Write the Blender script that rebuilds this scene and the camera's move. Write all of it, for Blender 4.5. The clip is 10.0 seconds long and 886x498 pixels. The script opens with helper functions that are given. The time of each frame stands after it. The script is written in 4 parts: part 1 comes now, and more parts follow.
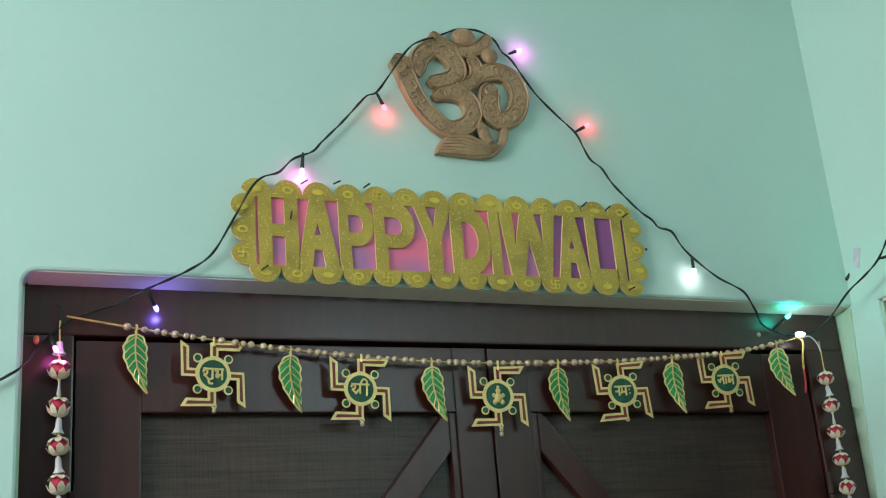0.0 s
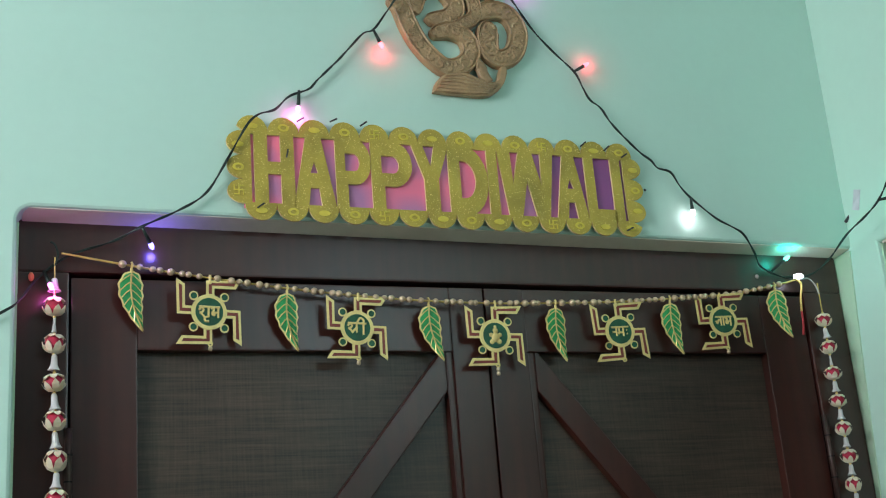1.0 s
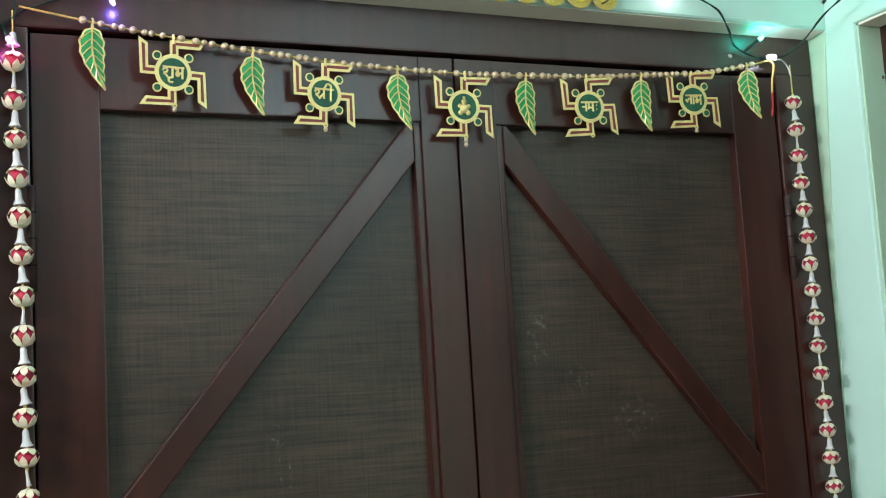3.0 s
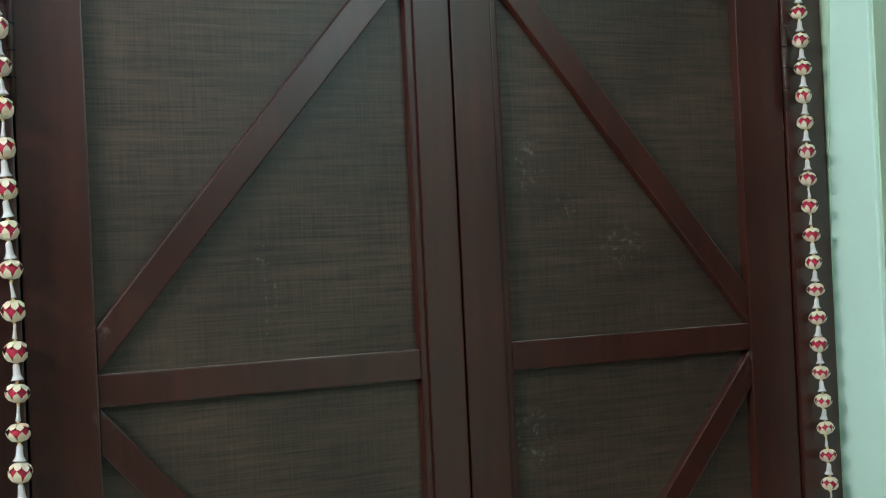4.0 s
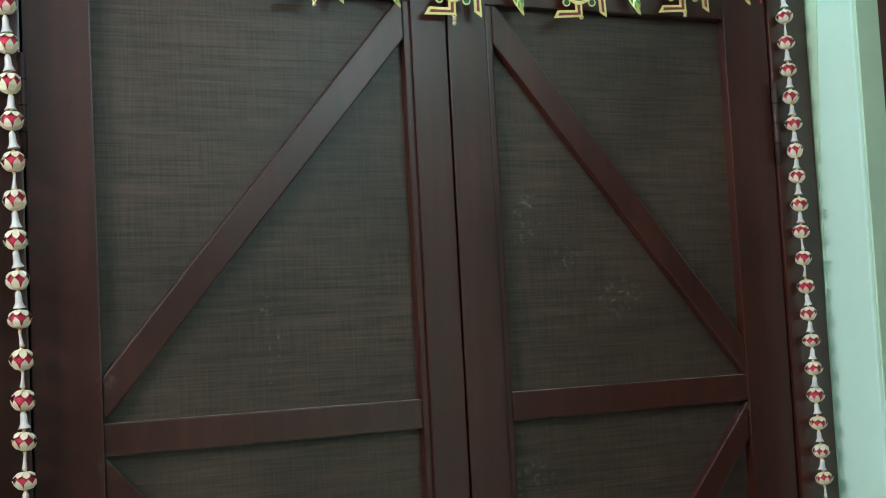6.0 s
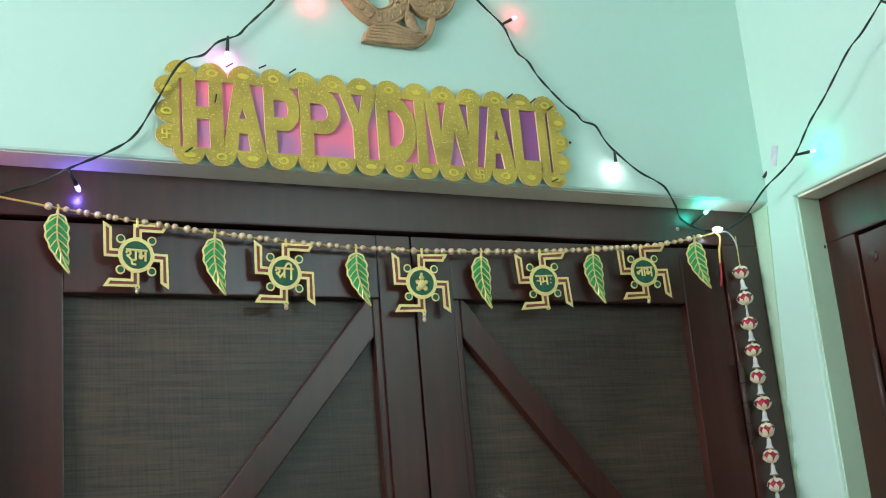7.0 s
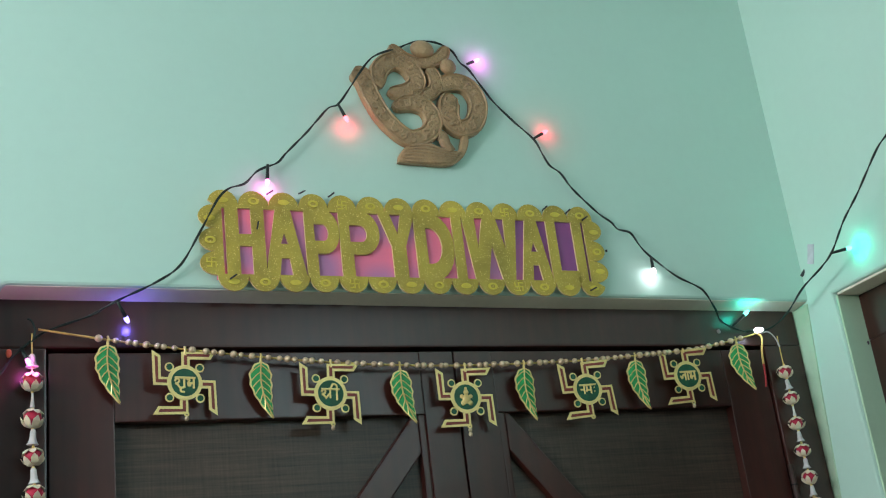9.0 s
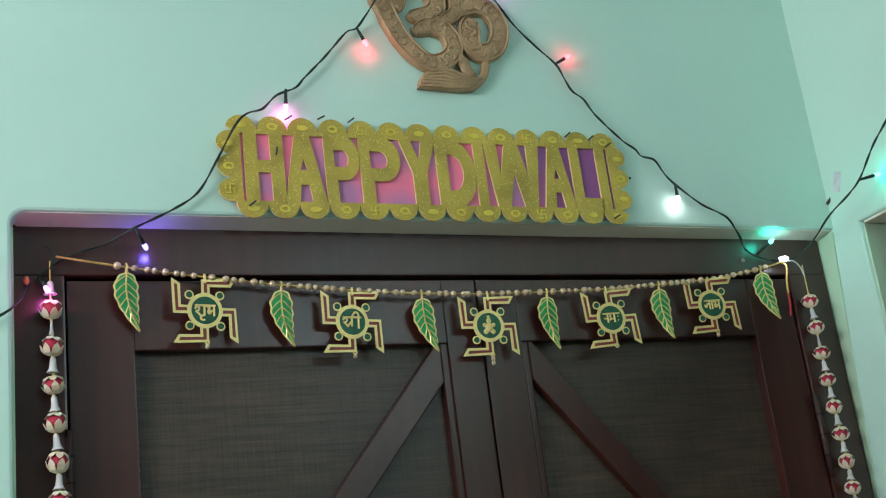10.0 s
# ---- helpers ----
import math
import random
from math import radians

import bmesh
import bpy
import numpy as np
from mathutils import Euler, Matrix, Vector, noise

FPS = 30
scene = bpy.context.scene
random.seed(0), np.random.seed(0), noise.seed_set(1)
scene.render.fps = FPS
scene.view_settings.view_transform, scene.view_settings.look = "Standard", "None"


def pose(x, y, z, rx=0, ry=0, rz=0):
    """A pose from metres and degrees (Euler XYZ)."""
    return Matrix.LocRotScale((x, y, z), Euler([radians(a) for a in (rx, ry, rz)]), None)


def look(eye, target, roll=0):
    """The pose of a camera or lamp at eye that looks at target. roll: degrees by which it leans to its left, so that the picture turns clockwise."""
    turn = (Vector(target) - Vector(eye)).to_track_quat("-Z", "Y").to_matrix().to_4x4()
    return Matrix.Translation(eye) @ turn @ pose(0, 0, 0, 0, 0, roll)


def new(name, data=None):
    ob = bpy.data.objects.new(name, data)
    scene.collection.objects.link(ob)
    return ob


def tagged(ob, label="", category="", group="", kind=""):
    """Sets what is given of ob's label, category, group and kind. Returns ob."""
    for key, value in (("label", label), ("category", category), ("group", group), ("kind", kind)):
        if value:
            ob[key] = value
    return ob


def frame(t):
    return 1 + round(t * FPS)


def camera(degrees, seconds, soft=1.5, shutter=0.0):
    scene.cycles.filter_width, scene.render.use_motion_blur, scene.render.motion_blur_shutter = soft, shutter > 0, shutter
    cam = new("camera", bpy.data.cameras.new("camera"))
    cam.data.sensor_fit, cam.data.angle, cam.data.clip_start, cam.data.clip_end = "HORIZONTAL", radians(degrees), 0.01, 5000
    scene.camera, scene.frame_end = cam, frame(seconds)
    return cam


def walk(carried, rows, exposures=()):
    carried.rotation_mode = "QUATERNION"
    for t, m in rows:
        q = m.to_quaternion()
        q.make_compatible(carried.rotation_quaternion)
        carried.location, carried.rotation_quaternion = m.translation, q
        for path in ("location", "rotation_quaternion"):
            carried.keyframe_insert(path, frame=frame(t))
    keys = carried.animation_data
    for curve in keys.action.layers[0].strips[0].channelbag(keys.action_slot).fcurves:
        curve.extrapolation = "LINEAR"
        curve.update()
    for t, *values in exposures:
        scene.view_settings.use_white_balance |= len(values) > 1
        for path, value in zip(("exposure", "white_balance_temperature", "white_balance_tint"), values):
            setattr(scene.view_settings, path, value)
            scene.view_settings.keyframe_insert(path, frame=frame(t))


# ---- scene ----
cam = camera(40.4, 10.0, soft=1.1)

PATH = [
    (0, (-0.795, -1.624, 1.586), (-0.065, 0.118, 2.243), -4.9),
    (0.5, (-0.792, -1.617, 1.582), (-0.06, 0.137, 2.204), -4.9),
    (1, (-0.788, -1.609, 1.571), (-0.053, 0.157, 2.152), -4.7),
    (1.5, (-0.786, -1.608, 1.571), (-0.044, 0.184, 2.059), -4.3),
    (2, (-0.794, -1.603, 1.566), (-0.036, 0.199, 1.985), -4.2),
    (2.5, (-0.793, -1.599, 1.564), (-0.017, 0.208, 1.924), -3.8),
    (3, (-0.784, -1.591, 1.542), (0.007, 0.23, 1.783), -3.4),
    (3.2, (-0.779, -1.586, 1.538), (0.012, 0.244, 1.697), -3.0),
    (4.5, (-0.752, -1.584, 1.448), (0.016, 0.263, 1.41), -3.0),
    (5, (-0.748, -1.583, 1.415), (-0.002, 0.269, 1.298), -3.1),
    (5.2, (-0.749, -1.581, 1.402), (0.002, 0.269, 1.284), -2.6),
    (6.3, (-0.787, -1.614, 1.475), (0.015, 0.198, 1.744), -3.9),
    (6.5, (-0.786, -1.613, 1.482), (0.021, 0.183, 1.833), -4.8),
    (7, (-0.792, -1.623, 1.531), (0.051, 0.113, 2.055), -5.1),
    (7.5, (-0.804, -1.622, 1.518), (0.09, 0.068, 2.105), -4.3),
    (8, (-0.806, -1.62, 1.527), (0.082, 0.061, 2.147), -4.8),
    (8.5, (-0.801, -1.64, 1.532), (0.032, 0.04, 2.228), -6.7),
    (9, (-0.805, -1.649, 1.542), (-0.026, 0.058, 2.234), -7.2),
    (9.5, (-0.811, -1.631, 1.533), (-0.05, 0.098, 2.19), -6.7),
    (10, (-0.816, -1.602, 1.531), (-0.043, 0.14, 2.137), -7.2),
]
walk(cam, [(t, look(eye, target, roll)) for t, eye, target, roll in PATH],
     exposures=[(0, 0.18, 6500, 10), (1, 0.23, 6500, 10), (1.5, 0.56, 6500, 10), (2, 0.83, 6500, 10), (2.5, 0.98, 6500, 10), (3, 0.93, 6500, 10), (4.5, 0.73, 6500, 10), (5.2, 0.72, 6500, 10), (6.5, 0.86, 6500, 10), (7, 0.73, 6500, 10), (7.5, 0.34, 6500, 10), (8, 0.38, 6500, 10), (8.5, 0.24, 6500, 10), (9, 0.18, 6500, 10), (9.25, 0.18, 6500, 10), (9.4, 0.18, 7700, 2), (9.6, 0.18, 7700, 2), (9.8, 0.2, 6500, 10), (10, 0.23, 6500, 10)])

# ---- world and lights ----
world = bpy.data.worlds.new("world")
scene.world = world
world.use_nodes = True
wbg = world.node_tree.nodes["Background"]
sky = world.node_tree.nodes.new("ShaderNodeTexSky")
sky.sky_type, sky.sun_disc, sky.sun_elevation, sky.sun_rotation = "NISHITA", False, radians(25), radians(200)
world.node_tree.links.new(sky.outputs[0], wbg.inputs[0])
wbg.inputs[1].default_value = 0.05


def area_lamp(name, place, target, sx, sy, watts, colour):
    d = bpy.data.lights.new(name, "AREA")
    d.shape, d.size, d.size_y, d.energy, d.color = "RECTANGLE", sx, sy, watts, colour
    ob = new(name, d)
    ob.matrix_world = look(place, target)
    return ob


# a fluorescent tube high on the left wall, shining across, and a weaker one on the right wall, both out of view
area_lamp("tube_and_fill", (-2.50, -1.10, 2.42), (0.3, -0.75, 2.3), 1.2, 0.16, 30.5, (1.0, 0.935, 0.945))
# added uplight, cooler than its tube: brightens the ceiling mirrored in the wood
area_lamp("tube_and_fill", (-2.50, -1.10, 2.46), (-0.7, -2.6, 2.95), 1.2, 0.06, 24, (0.74, 0.93, 1.0))
area_lamp("tube_and_fill", (0.565, -1.95, 2.45), (-0.45, 0.0, 1.95), 1.2, 0.06, 5.2, (0.72, 0.93, 1.0))

LED = {
    "pink": (1.0, 0.16, 0.62), "red": (1.0, 0.02, 0.06), "violet": (1.0, 0.16, 0.85), "white": (1.0, 0.93, 1.0),
    "blue": (0.16, 0.12, 1.0), "teal": (0.0, 0.9, 0.68), "magenta": (1.0, 0.10, 0.75), "ice": (0.75, 0.8, 1.0),
}


def led_glow(place, colour, watts):
    d = bpy.data.lights.new("led_glow", "POINT")
    d.energy, d.color, d.shadow_soft_size = watts, LED[colour], 0.004
    new("led_glow", d).location = place


# ---- materials ----
def material(name, base, rough=0.5, metal=0.0, vary=0.12, scale=8.0, fine=90.0, bump=0.1, spec=0.5, second=None, coat=0.0):
    """Principled with two scales of mottling in colour, roughness and relief."""
    m = bpy.data.materials.new(name)
    m.use_nodes = True
    t = m.node_tree
    b = t.nodes["Principled BSDF"]
    co = t.nodes.new("ShaderNodeTexCoord")
    big, small = t.nodes.new("ShaderNodeTexNoise"), t.nodes.new("ShaderNodeTexNoise")
    for n, s in ((big, scale), (small, fine)):
        n.inputs["Scale"].default_value, n.inputs["Detail"].default_value = s, 4
        t.links.new(co.outputs["Object"], n.inputs["Vector"])
    both = t.nodes.new("ShaderNodeMath")
    both.operation = "MULTIPLY_ADD"
    both.inputs[1].default_value = 0.35
    t.links.new(small.outputs["Fac"], both.inputs[0])
    t.links.new(big.outputs["Fac"], both.inputs[2])
    ramp = t.nodes.new("ShaderNodeMapRange")
    ramp.inputs["From Min"].default_value, ramp.inputs["From Max"].default_value = 0.4, 0.95
    t.links.new(both.outputs[0], ramp.inputs["Value"])
    mix = t.nodes.new("ShaderNodeMix")
    mix.data_type = "RGBA"
    lo = tuple(c * (1 - vary) for c in base)
    hi = second if second else tuple(min(1, c * (1 + vary)) for c in base)
    mix.inputs["A"].default_value, mix.inputs["B"].default_value = (*lo, 1), (*hi, 1)
    t.links.new(ramp.outputs[0], mix.inputs["Factor"])
    t.links.new(mix.outputs["Result"], b.inputs["Base Color"])
    rr = t.nodes.new("ShaderNodeMapRange")
    rr.inputs["To Min"].default_value, rr.inputs["To Max"].default_value = max(0.02, rough - 0.08), min(1, rough + 0.08)
    t.links.new(both.outputs[0], rr.inputs["Value"])
    t.links.new(rr.outputs[0], b.inputs["Roughness"])
    b.inputs["Metallic"].default_value = metal
    b.inputs["Specular IOR Level"].default_value = spec
    b.inputs["Coat Weight"].default_value = coat
    if bump:
        bp = t.nodes.new("ShaderNodeBump")
        bp.inputs["Strength"].default_value, bp.inputs["Distance"].default_value = bump, 0.002
        t.links.new(both.outputs[0], bp.inputs["Height"])
        t.links.new(bp.outputs[0], b.inputs["Normal"])
    return m


def tree_of(m):
    return m.node_tree, m.node_tree.nodes["Principled BSDF"]


def woven_material():
    """Dark woven sheet with fine threads, long pale streaks and a few chalky scuffs."""
    m = material("woven_sheet", (0.044, 0.0272, 0.0180), 0.40, vary=0.35, scale=5, fine=160, bump=0.0, spec=0.62)
    t, b = tree_of(m)
    co = t.nodes.new("ShaderNodeTexCoord")

    def thread(rx, rz, scale, detail):
        mp = t.nodes.new("ShaderNodeMapping")
        mp.inputs["Scale"].default_value = (rx, 1, rz)
        n = t.nodes.new("ShaderNodeTexNoise")
        n.inputs["Scale"].default_value, n.inputs["Detail"].default_value = scale, detail
        t.links.new(co.outputs["Object"], mp.inputs[0])
        t.links.new(mp.outputs[0], n.inputs["Vector"])
        return n.outputs["Fac"]

    weft, warp, streak = thread(11, 330, 1, 4), thread(300, 12, 1, 4), thread(5, 120, 1, 5)

    def maths(op, a, c):
        n = t.nodes.new("ShaderNodeMath")
        n.operation = op
        for i, v in enumerate((a, c)):
            if isinstance(v, (int, float)):
                n.inputs[i].default_value = v
            else:
                t.links.new(v, n.inputs[i])
        return n.outputs[0]

    cloth = maths("ADD", maths("MULTIPLY", weft, 0.45), maths("ADD", maths("MULTIPLY", warp, 0.28), maths("MULTIPLY", streak, 0.36)))
    rng = t.nodes.new("ShaderNodeMapRange")
    rng.inputs["From Min"].default_value, rng.inputs["From Max"].default_value = 0.40, 0.70
    rng.inputs["To Min"].default_value, rng.inputs["To Max"].default_value = 0.40, 1.8
    t.links.new(cloth, rng.inputs["Value"])
    old = b.inputs["Base Color"].links[0].from_socket
    mul = t.nodes.new("ShaderNodeMix")
    mul.data_type, mul.blend_type = "RGBA", "MULTIPLY"
    mul.inputs["Factor"].default_value = 1
    t.links.new(old, mul.inputs["A"])
    t.links.new(rng.outputs[0], mul.inputs["B"])
    # chalk scuffs
    total = None
    for x, z, r in ((0.09, 1.63, 0.040), (0.088, 1.60, 0.03), (0.155, 1.555, 0.030), (0.25, 1.49, 0.05), (0.075, 1.20, 0.06), (-0.33, 1.50, 0.02)):
        d = t.nodes.new("ShaderNodeVectorMath")
        d.operation = "DISTANCE"
        d.inputs[1].default_value = (x, 0.066, z)
        t.links.new(co.outputs["Object"], d.inputs[0])
        near = t.nodes.new("ShaderNodeMapRange")
        near.inputs["From Min"].default_value, near.inputs["From Max"].default_value = r, r * 0.2
        t.links.new(d.outputs["Value"], near.inputs["Value"])
        total = near.outputs[0] if total is None else maths("MAXIMUM", total, near.outputs[0])
    fleck = t.nodes.new("ShaderNodeTexNoise")
    fleck.inputs["Scale"].default_value, fleck.inputs["Detail"].default_value = 130, 6
    t.links.new(co.outputs["Object"], fleck.inputs["Vector"])
    cut = t.nodes.new("ShaderNodeMapRange")
    cut.inputs["From Min"].default_value, cut.inputs["From Max"].default_value = 0.55, 0.75
    t.links.new(fleck.outputs["Fac"], cut.inputs["Value"])
    # upright rubbed streaks on one panel
    place = t.nodes.new("ShaderNodeSeparateXYZ")
    t.links.new(co.outputs["Object"], place.inputs[0])
    for x, z0, z1 in ((-0.331, 1.38, 1.50), (-0.317, 1.40, 1.47), (-0.312, 1.37, 1.44)):
        near_x = maths("LESS_THAN", maths("ABSOLUTE", maths("SUBTRACT", place.outputs[0], x), 0), 0.0014)
        span = maths("LESS_THAN", maths("ABSOLUTE", maths("SUBTRACT", place.outputs[2], (z0 + z1) / 2), 0), (z1 - z0) / 2)
        total = maths("MAXIMUM", total, maths("MULTIPLY", maths("MULTIPLY", near_x, span), 0.8))
    fac = maths("MULTIPLY", maths("MULTIPLY", cut.outputs[0], total), 0.42)
    pale = t.nodes.new("ShaderNodeMix")
    pale.data_type = "RGBA"
    pale.inputs["B"].default_value = (0.34, 0.34, 0.31, 1)
    t.links.new(fac, pale.inputs["Factor"])
    t.links.new(mul.outputs["Result"], pale.inputs["A"])
    t.links.new(pale.outputs["Result"], b.inputs["Base Color"])
    bp = t.nodes.new("ShaderNodeBump")
    bp.inputs["Strength"].default_value, bp.inputs["Distance"].default_value = 0.5, 0.001
    t.links.new(cloth, bp.inputs["Height"])
    t.links.new(bp.outputs[0], b.inputs["Normal"])
    return m


def paper_material():
    """Shiny backing paper, pink with mauve clouds, turning purple towards one end."""
    m = material("backing_paper", (0.85, 0.16, 0.30), 0.35, vary=0.1, scale=10, bump=0.03)
    t, b = tree_of(m)
    co, n = t.nodes.new("ShaderNodeTexCoord"), t.nodes.new("ShaderNodeTexNoise")
    n.inputs["Scale"].default_value, n.inputs["Detail"].default_value = 9, 1
    t.links.new(co.outputs["Object"], n.inputs["Vector"])
    sep = t.nodes.new("ShaderNodeSeparateXYZ")
    t.links.new(co.outputs["Object"], sep.inputs[0])
    step = t.nodes.new("ShaderNodeMapRange")
    step.inputs["From Min"].default_value, step.inputs["From Max"].default_value = 0.03, 0.10
    step.inputs["To Max"].default_value = 0.85
    t.links.new(sep.outputs[0], step.inputs["Value"])
    cloud = t.nodes.new("ShaderNodeMapRange")
    cloud.inputs["From Min"].default_value, cloud.inputs["From Max"].default_value = 0.42, 0.60
    cloud.inputs["To Max"].default_value = 0.9
    t.links.new(n.outputs["Fac"], cloud.inputs["Value"])
    mauve = t.nodes.new("ShaderNodeMix")
    mauve.data_type = "RGBA"
    mauve.inputs["A"].default_value, mauve.inputs["B"].default_value = (0.94, 0.20, 0.34, 1), (0.46, 0.20, 0.42, 1)
    t.links.new(cloud.outputs[0], mauve.inputs["Factor"])
    mix = t.nodes.new("ShaderNodeMix")
    mix.data_type = "RGBA"
    mix.inputs["B"].default_value = (0.20, 0.055, 0.26, 1)
    t.links.new(mauve.outputs["Result"], mix.inputs["A"])
    t.links.new(step.outputs[0], mix.inputs["Factor"])
    t.links.new(mix.outputs["Result"], b.inputs["Base Color"])
    return m


def glitter_material():
    """Gold glitter foam: dull yellow with bright metallic flecks."""
    m = material("gold_glitter", (0.47, 0.345, 0.052), 0.5, vary=0.34, scale=16, fine=420, bump=0.35)
    t, b = tree_of(m)
    co, v = t.nodes.new("ShaderNodeTexCoord"), t.nodes.new("ShaderNodeTexVoronoi")
    v.inputs["Scale"].default_value = 800
    t.links.new(co.outputs["Object"], v.inputs["Vector"])
    sep = t.nodes.new("ShaderNodeSeparateColor")
    t.links.new(v.outputs["Color"], sep.inputs[0])
    spark = t.nodes.new("ShaderNodeMapRange")
    spark.inputs["From Min"].default_value, spark.inputs["From Max"].default_value = 0.93, 1.0
    t.links.new(sep.outputs[0], spark.inputs["Value"])
    mix = t.nodes.new("ShaderNodeMix")
    mix.data_type = "RGBA"
    old = b.inputs["Base Color"].links[0].from_socket
    t.links.new(old, mix.inputs["A"])
    mix.inputs["B"].default_value = (0.95, 0.76, 0.28, 1)
    t.links.new(spark.outputs[0], mix.inputs["Factor"])
    t.links.new(mix.outputs["Result"], b.inputs["Base Color"])
    t.links.new(spark.outputs[0], b.inputs["Metallic"])
    return m


def carved_material():
    """Painted carved wood: tan ridges over darker hollows of a scrolled pattern."""
    m = material("carved_wood", (0.39, 0.245, 0.128), 0.33, vary=0.3, scale=25, fine=200, bump=0.2)
    t, b = tree_of(m)
    co, v = t.nodes.new("ShaderNodeTexCoord"), t.nodes.new("ShaderNodeTexVoronoi")
    v.inputs["Scale"].default_value = 260
    t.links.new(co.outputs["Object"], v.inputs["Vector"])
    bp = t.nodes.new("ShaderNodeBump")
    bp.inputs["Strength"].default_value, bp.inputs["Distance"].default_value = 0.5, 0.0015
    bp.invert = True
    t.links.new(v.outputs["Distance"], bp.inputs["Height"])
    t.links.new(bp.outputs[0], b.inputs["Normal"])
    return m


def glow_material(name, colour, strength):
    m = bpy.data.materials.new(name)
    m.use_nodes = True
    b = m.node_tree.nodes["Principled BSDF"]
    b.inputs["Base Color"].default_value = (*colour, 1)
    b.inputs["Emission Color"].default_value = (*(0.15 + 0.85 * c for c in colour), 1)
    b.inputs["Emission Strength"].default_value = strength
    return m


def clear_material():
    m = bpy.data.materials.new("clear_acrylic")
    m.use_nodes = True
    b = m.node_tree.nodes["Principled BSDF"]
    b.inputs["Base Color"].default_value = (0.95, 0.92, 0.93, 1)
    b.inputs["Roughness"].default_value = 0.12
    b.inputs["Transmission Weight"].default_value = 0.38
    b.inputs["IOR"].default_value = 1.45
    return m


def wood_material():
    """Dark maroon-brown polished wood with long faint grain."""
    m = material("dark_polish", (0.043, 0.0092, 0.0056), 0.29, vary=0.3, scale=5, fine=60, bump=0.06, spec=0.74)
    t, b = tree_of(m)
    co, mp, n = t.nodes.new("ShaderNodeTexCoord"), t.nodes.new("ShaderNodeMapping"), t.nodes.new("ShaderNodeTexNoise")
    mp.inputs["Scale"].default_value = (70, 70, 3.5)
    n.inputs["Scale"].default_value, n.inputs["Detail"].default_value = 1, 5
    t.links.new(co.outputs["Object"], mp.inputs[0])
    t.links.new(mp.outputs[0], n.inputs["Vector"])
    r = t.nodes.new("ShaderNodeMapRange")
    r.inputs["From Min"].default_value, r.inputs["From Max"].default_value = 0.35, 0.7
    r.inputs["To Min"].default_value, r.inputs["To Max"].default_value = 0.82, 1.2
    t.links.new(n.outputs["Fac"], r.inputs["Value"])
    mul = t.nodes.new("ShaderNodeMix")
    mul.data_type, mul.blend_type = "RGBA", "MULTIPLY"
    mul.inputs["Factor"].default_value = 1
    t.links.new(b.inputs["Base Color"].links[0].from_socket, mul.inputs["A"])
    t.links.new(r.outputs[0], mul.inputs["B"])
    t.links.new(mul.outputs["Result"], b.inputs["Base Color"])
    # dust rubbed into the corners where braces meet the stiles
    total = None
    for x, z, q in ((-0.556, 1.410, 0.022), (-0.556, 1.297, 0.022), (0.463, 1.292, 0.034), (0.470, 1.360, 0.016)):
        far, near = t.nodes.new("ShaderNodeVectorMath"), t.nodes.new("ShaderNodeMapRange")
        far.operation = "DISTANCE"
        far.inputs[1].default_value = (x, 0.051, z)
        t.links.new(co.outputs["Object"], far.inputs[0])
        near.inputs["From Min"].default_value, near.inputs["From Max"].default_value = q, q * 0.15
        t.links.new(far.outputs["Value"], near.inputs["Value"])
        if total is None:
            total = near.outputs[0]
        else:
            top = t.nodes.new("ShaderNodeMath")
            top.operation = "MAXIMUM"
            t.links.new(total, top.inputs[0])
            t.links.new(near.outputs[0], top.inputs[1])
            total = top.outputs[0]
    fleck, cut, both = t.nodes.new("ShaderNodeTexNoise"), t.nodes.new("ShaderNodeMapRange"), t.nodes.new("ShaderNodeMath")
    fleck.inputs["Scale"].default_value, fleck.inputs["Detail"].default_value = 90, 6
    cut.inputs["From Min"].default_value, cut.inputs["From Max"].default_value, cut.inputs["To Max"].default_value = 0.50, 0.74, 0.45
    t.links.new(co.outputs["Object"], fleck.inputs["Vector"])
    t.links.new(fleck.outputs["Fac"], cut.inputs["Value"])
    both.operation = "MULTIPLY"
    t.links.new(cut.outputs[0], both.inputs[0])
    t.links.new(total, both.inputs[1])
    dust = t.nodes.new("ShaderNodeMix")
    dust.data_type = "RGBA"
    dust.inputs["B"].default_value = (0.26, 0.22, 0.20, 1)
    t.links.new(mul.outputs["Result"], dust.inputs["A"])
    t.links.new(both.outputs[0], dust.inputs["Factor"])
    t.links.new(dust.outputs["Result"], b.inputs["Base Color"])
    return m


def dust_material():
    """Pale dust and rubbed varnish lying unevenly on ledges of the dark wood."""
    m = material("dusty_ledge", (0.028, 0.0085, 0.0065), 0.7, vary=0.2, scale=30, fine=300, bump=0.05)
    t, b = tree_of(m)
    co, n = t.nodes.new("ShaderNodeTexCoord"), t.nodes.new("ShaderNodeTexNoise")
    n.inputs["Scale"].default_value, n.inputs["Detail"].default_value = 22, 6
    t.links.new(co.outputs["Object"], n.inputs["Vector"])
    r = t.nodes.new("ShaderNodeMapRange")
    r.inputs["From Min"].default_value, r.inputs["From Max"].default_value = 0.36, 0.66
    t.links.new(n.outputs["Fac"], r.inputs["Value"])
    mix = t.nodes.new("ShaderNodeMix")
    mix.data_type = "RGBA"
    t.links.new(b.inputs["Base Color"].links[0].from_socket, mix.inputs["A"])
    mix.inputs["B"].default_value = (0.22, 0.17, 0.15, 1)
    t.links.new(r.outputs[0], mix.inputs["Factor"])
    t.links.new(mix.outputs["Result"], b.inputs["Base Color"])
    return m


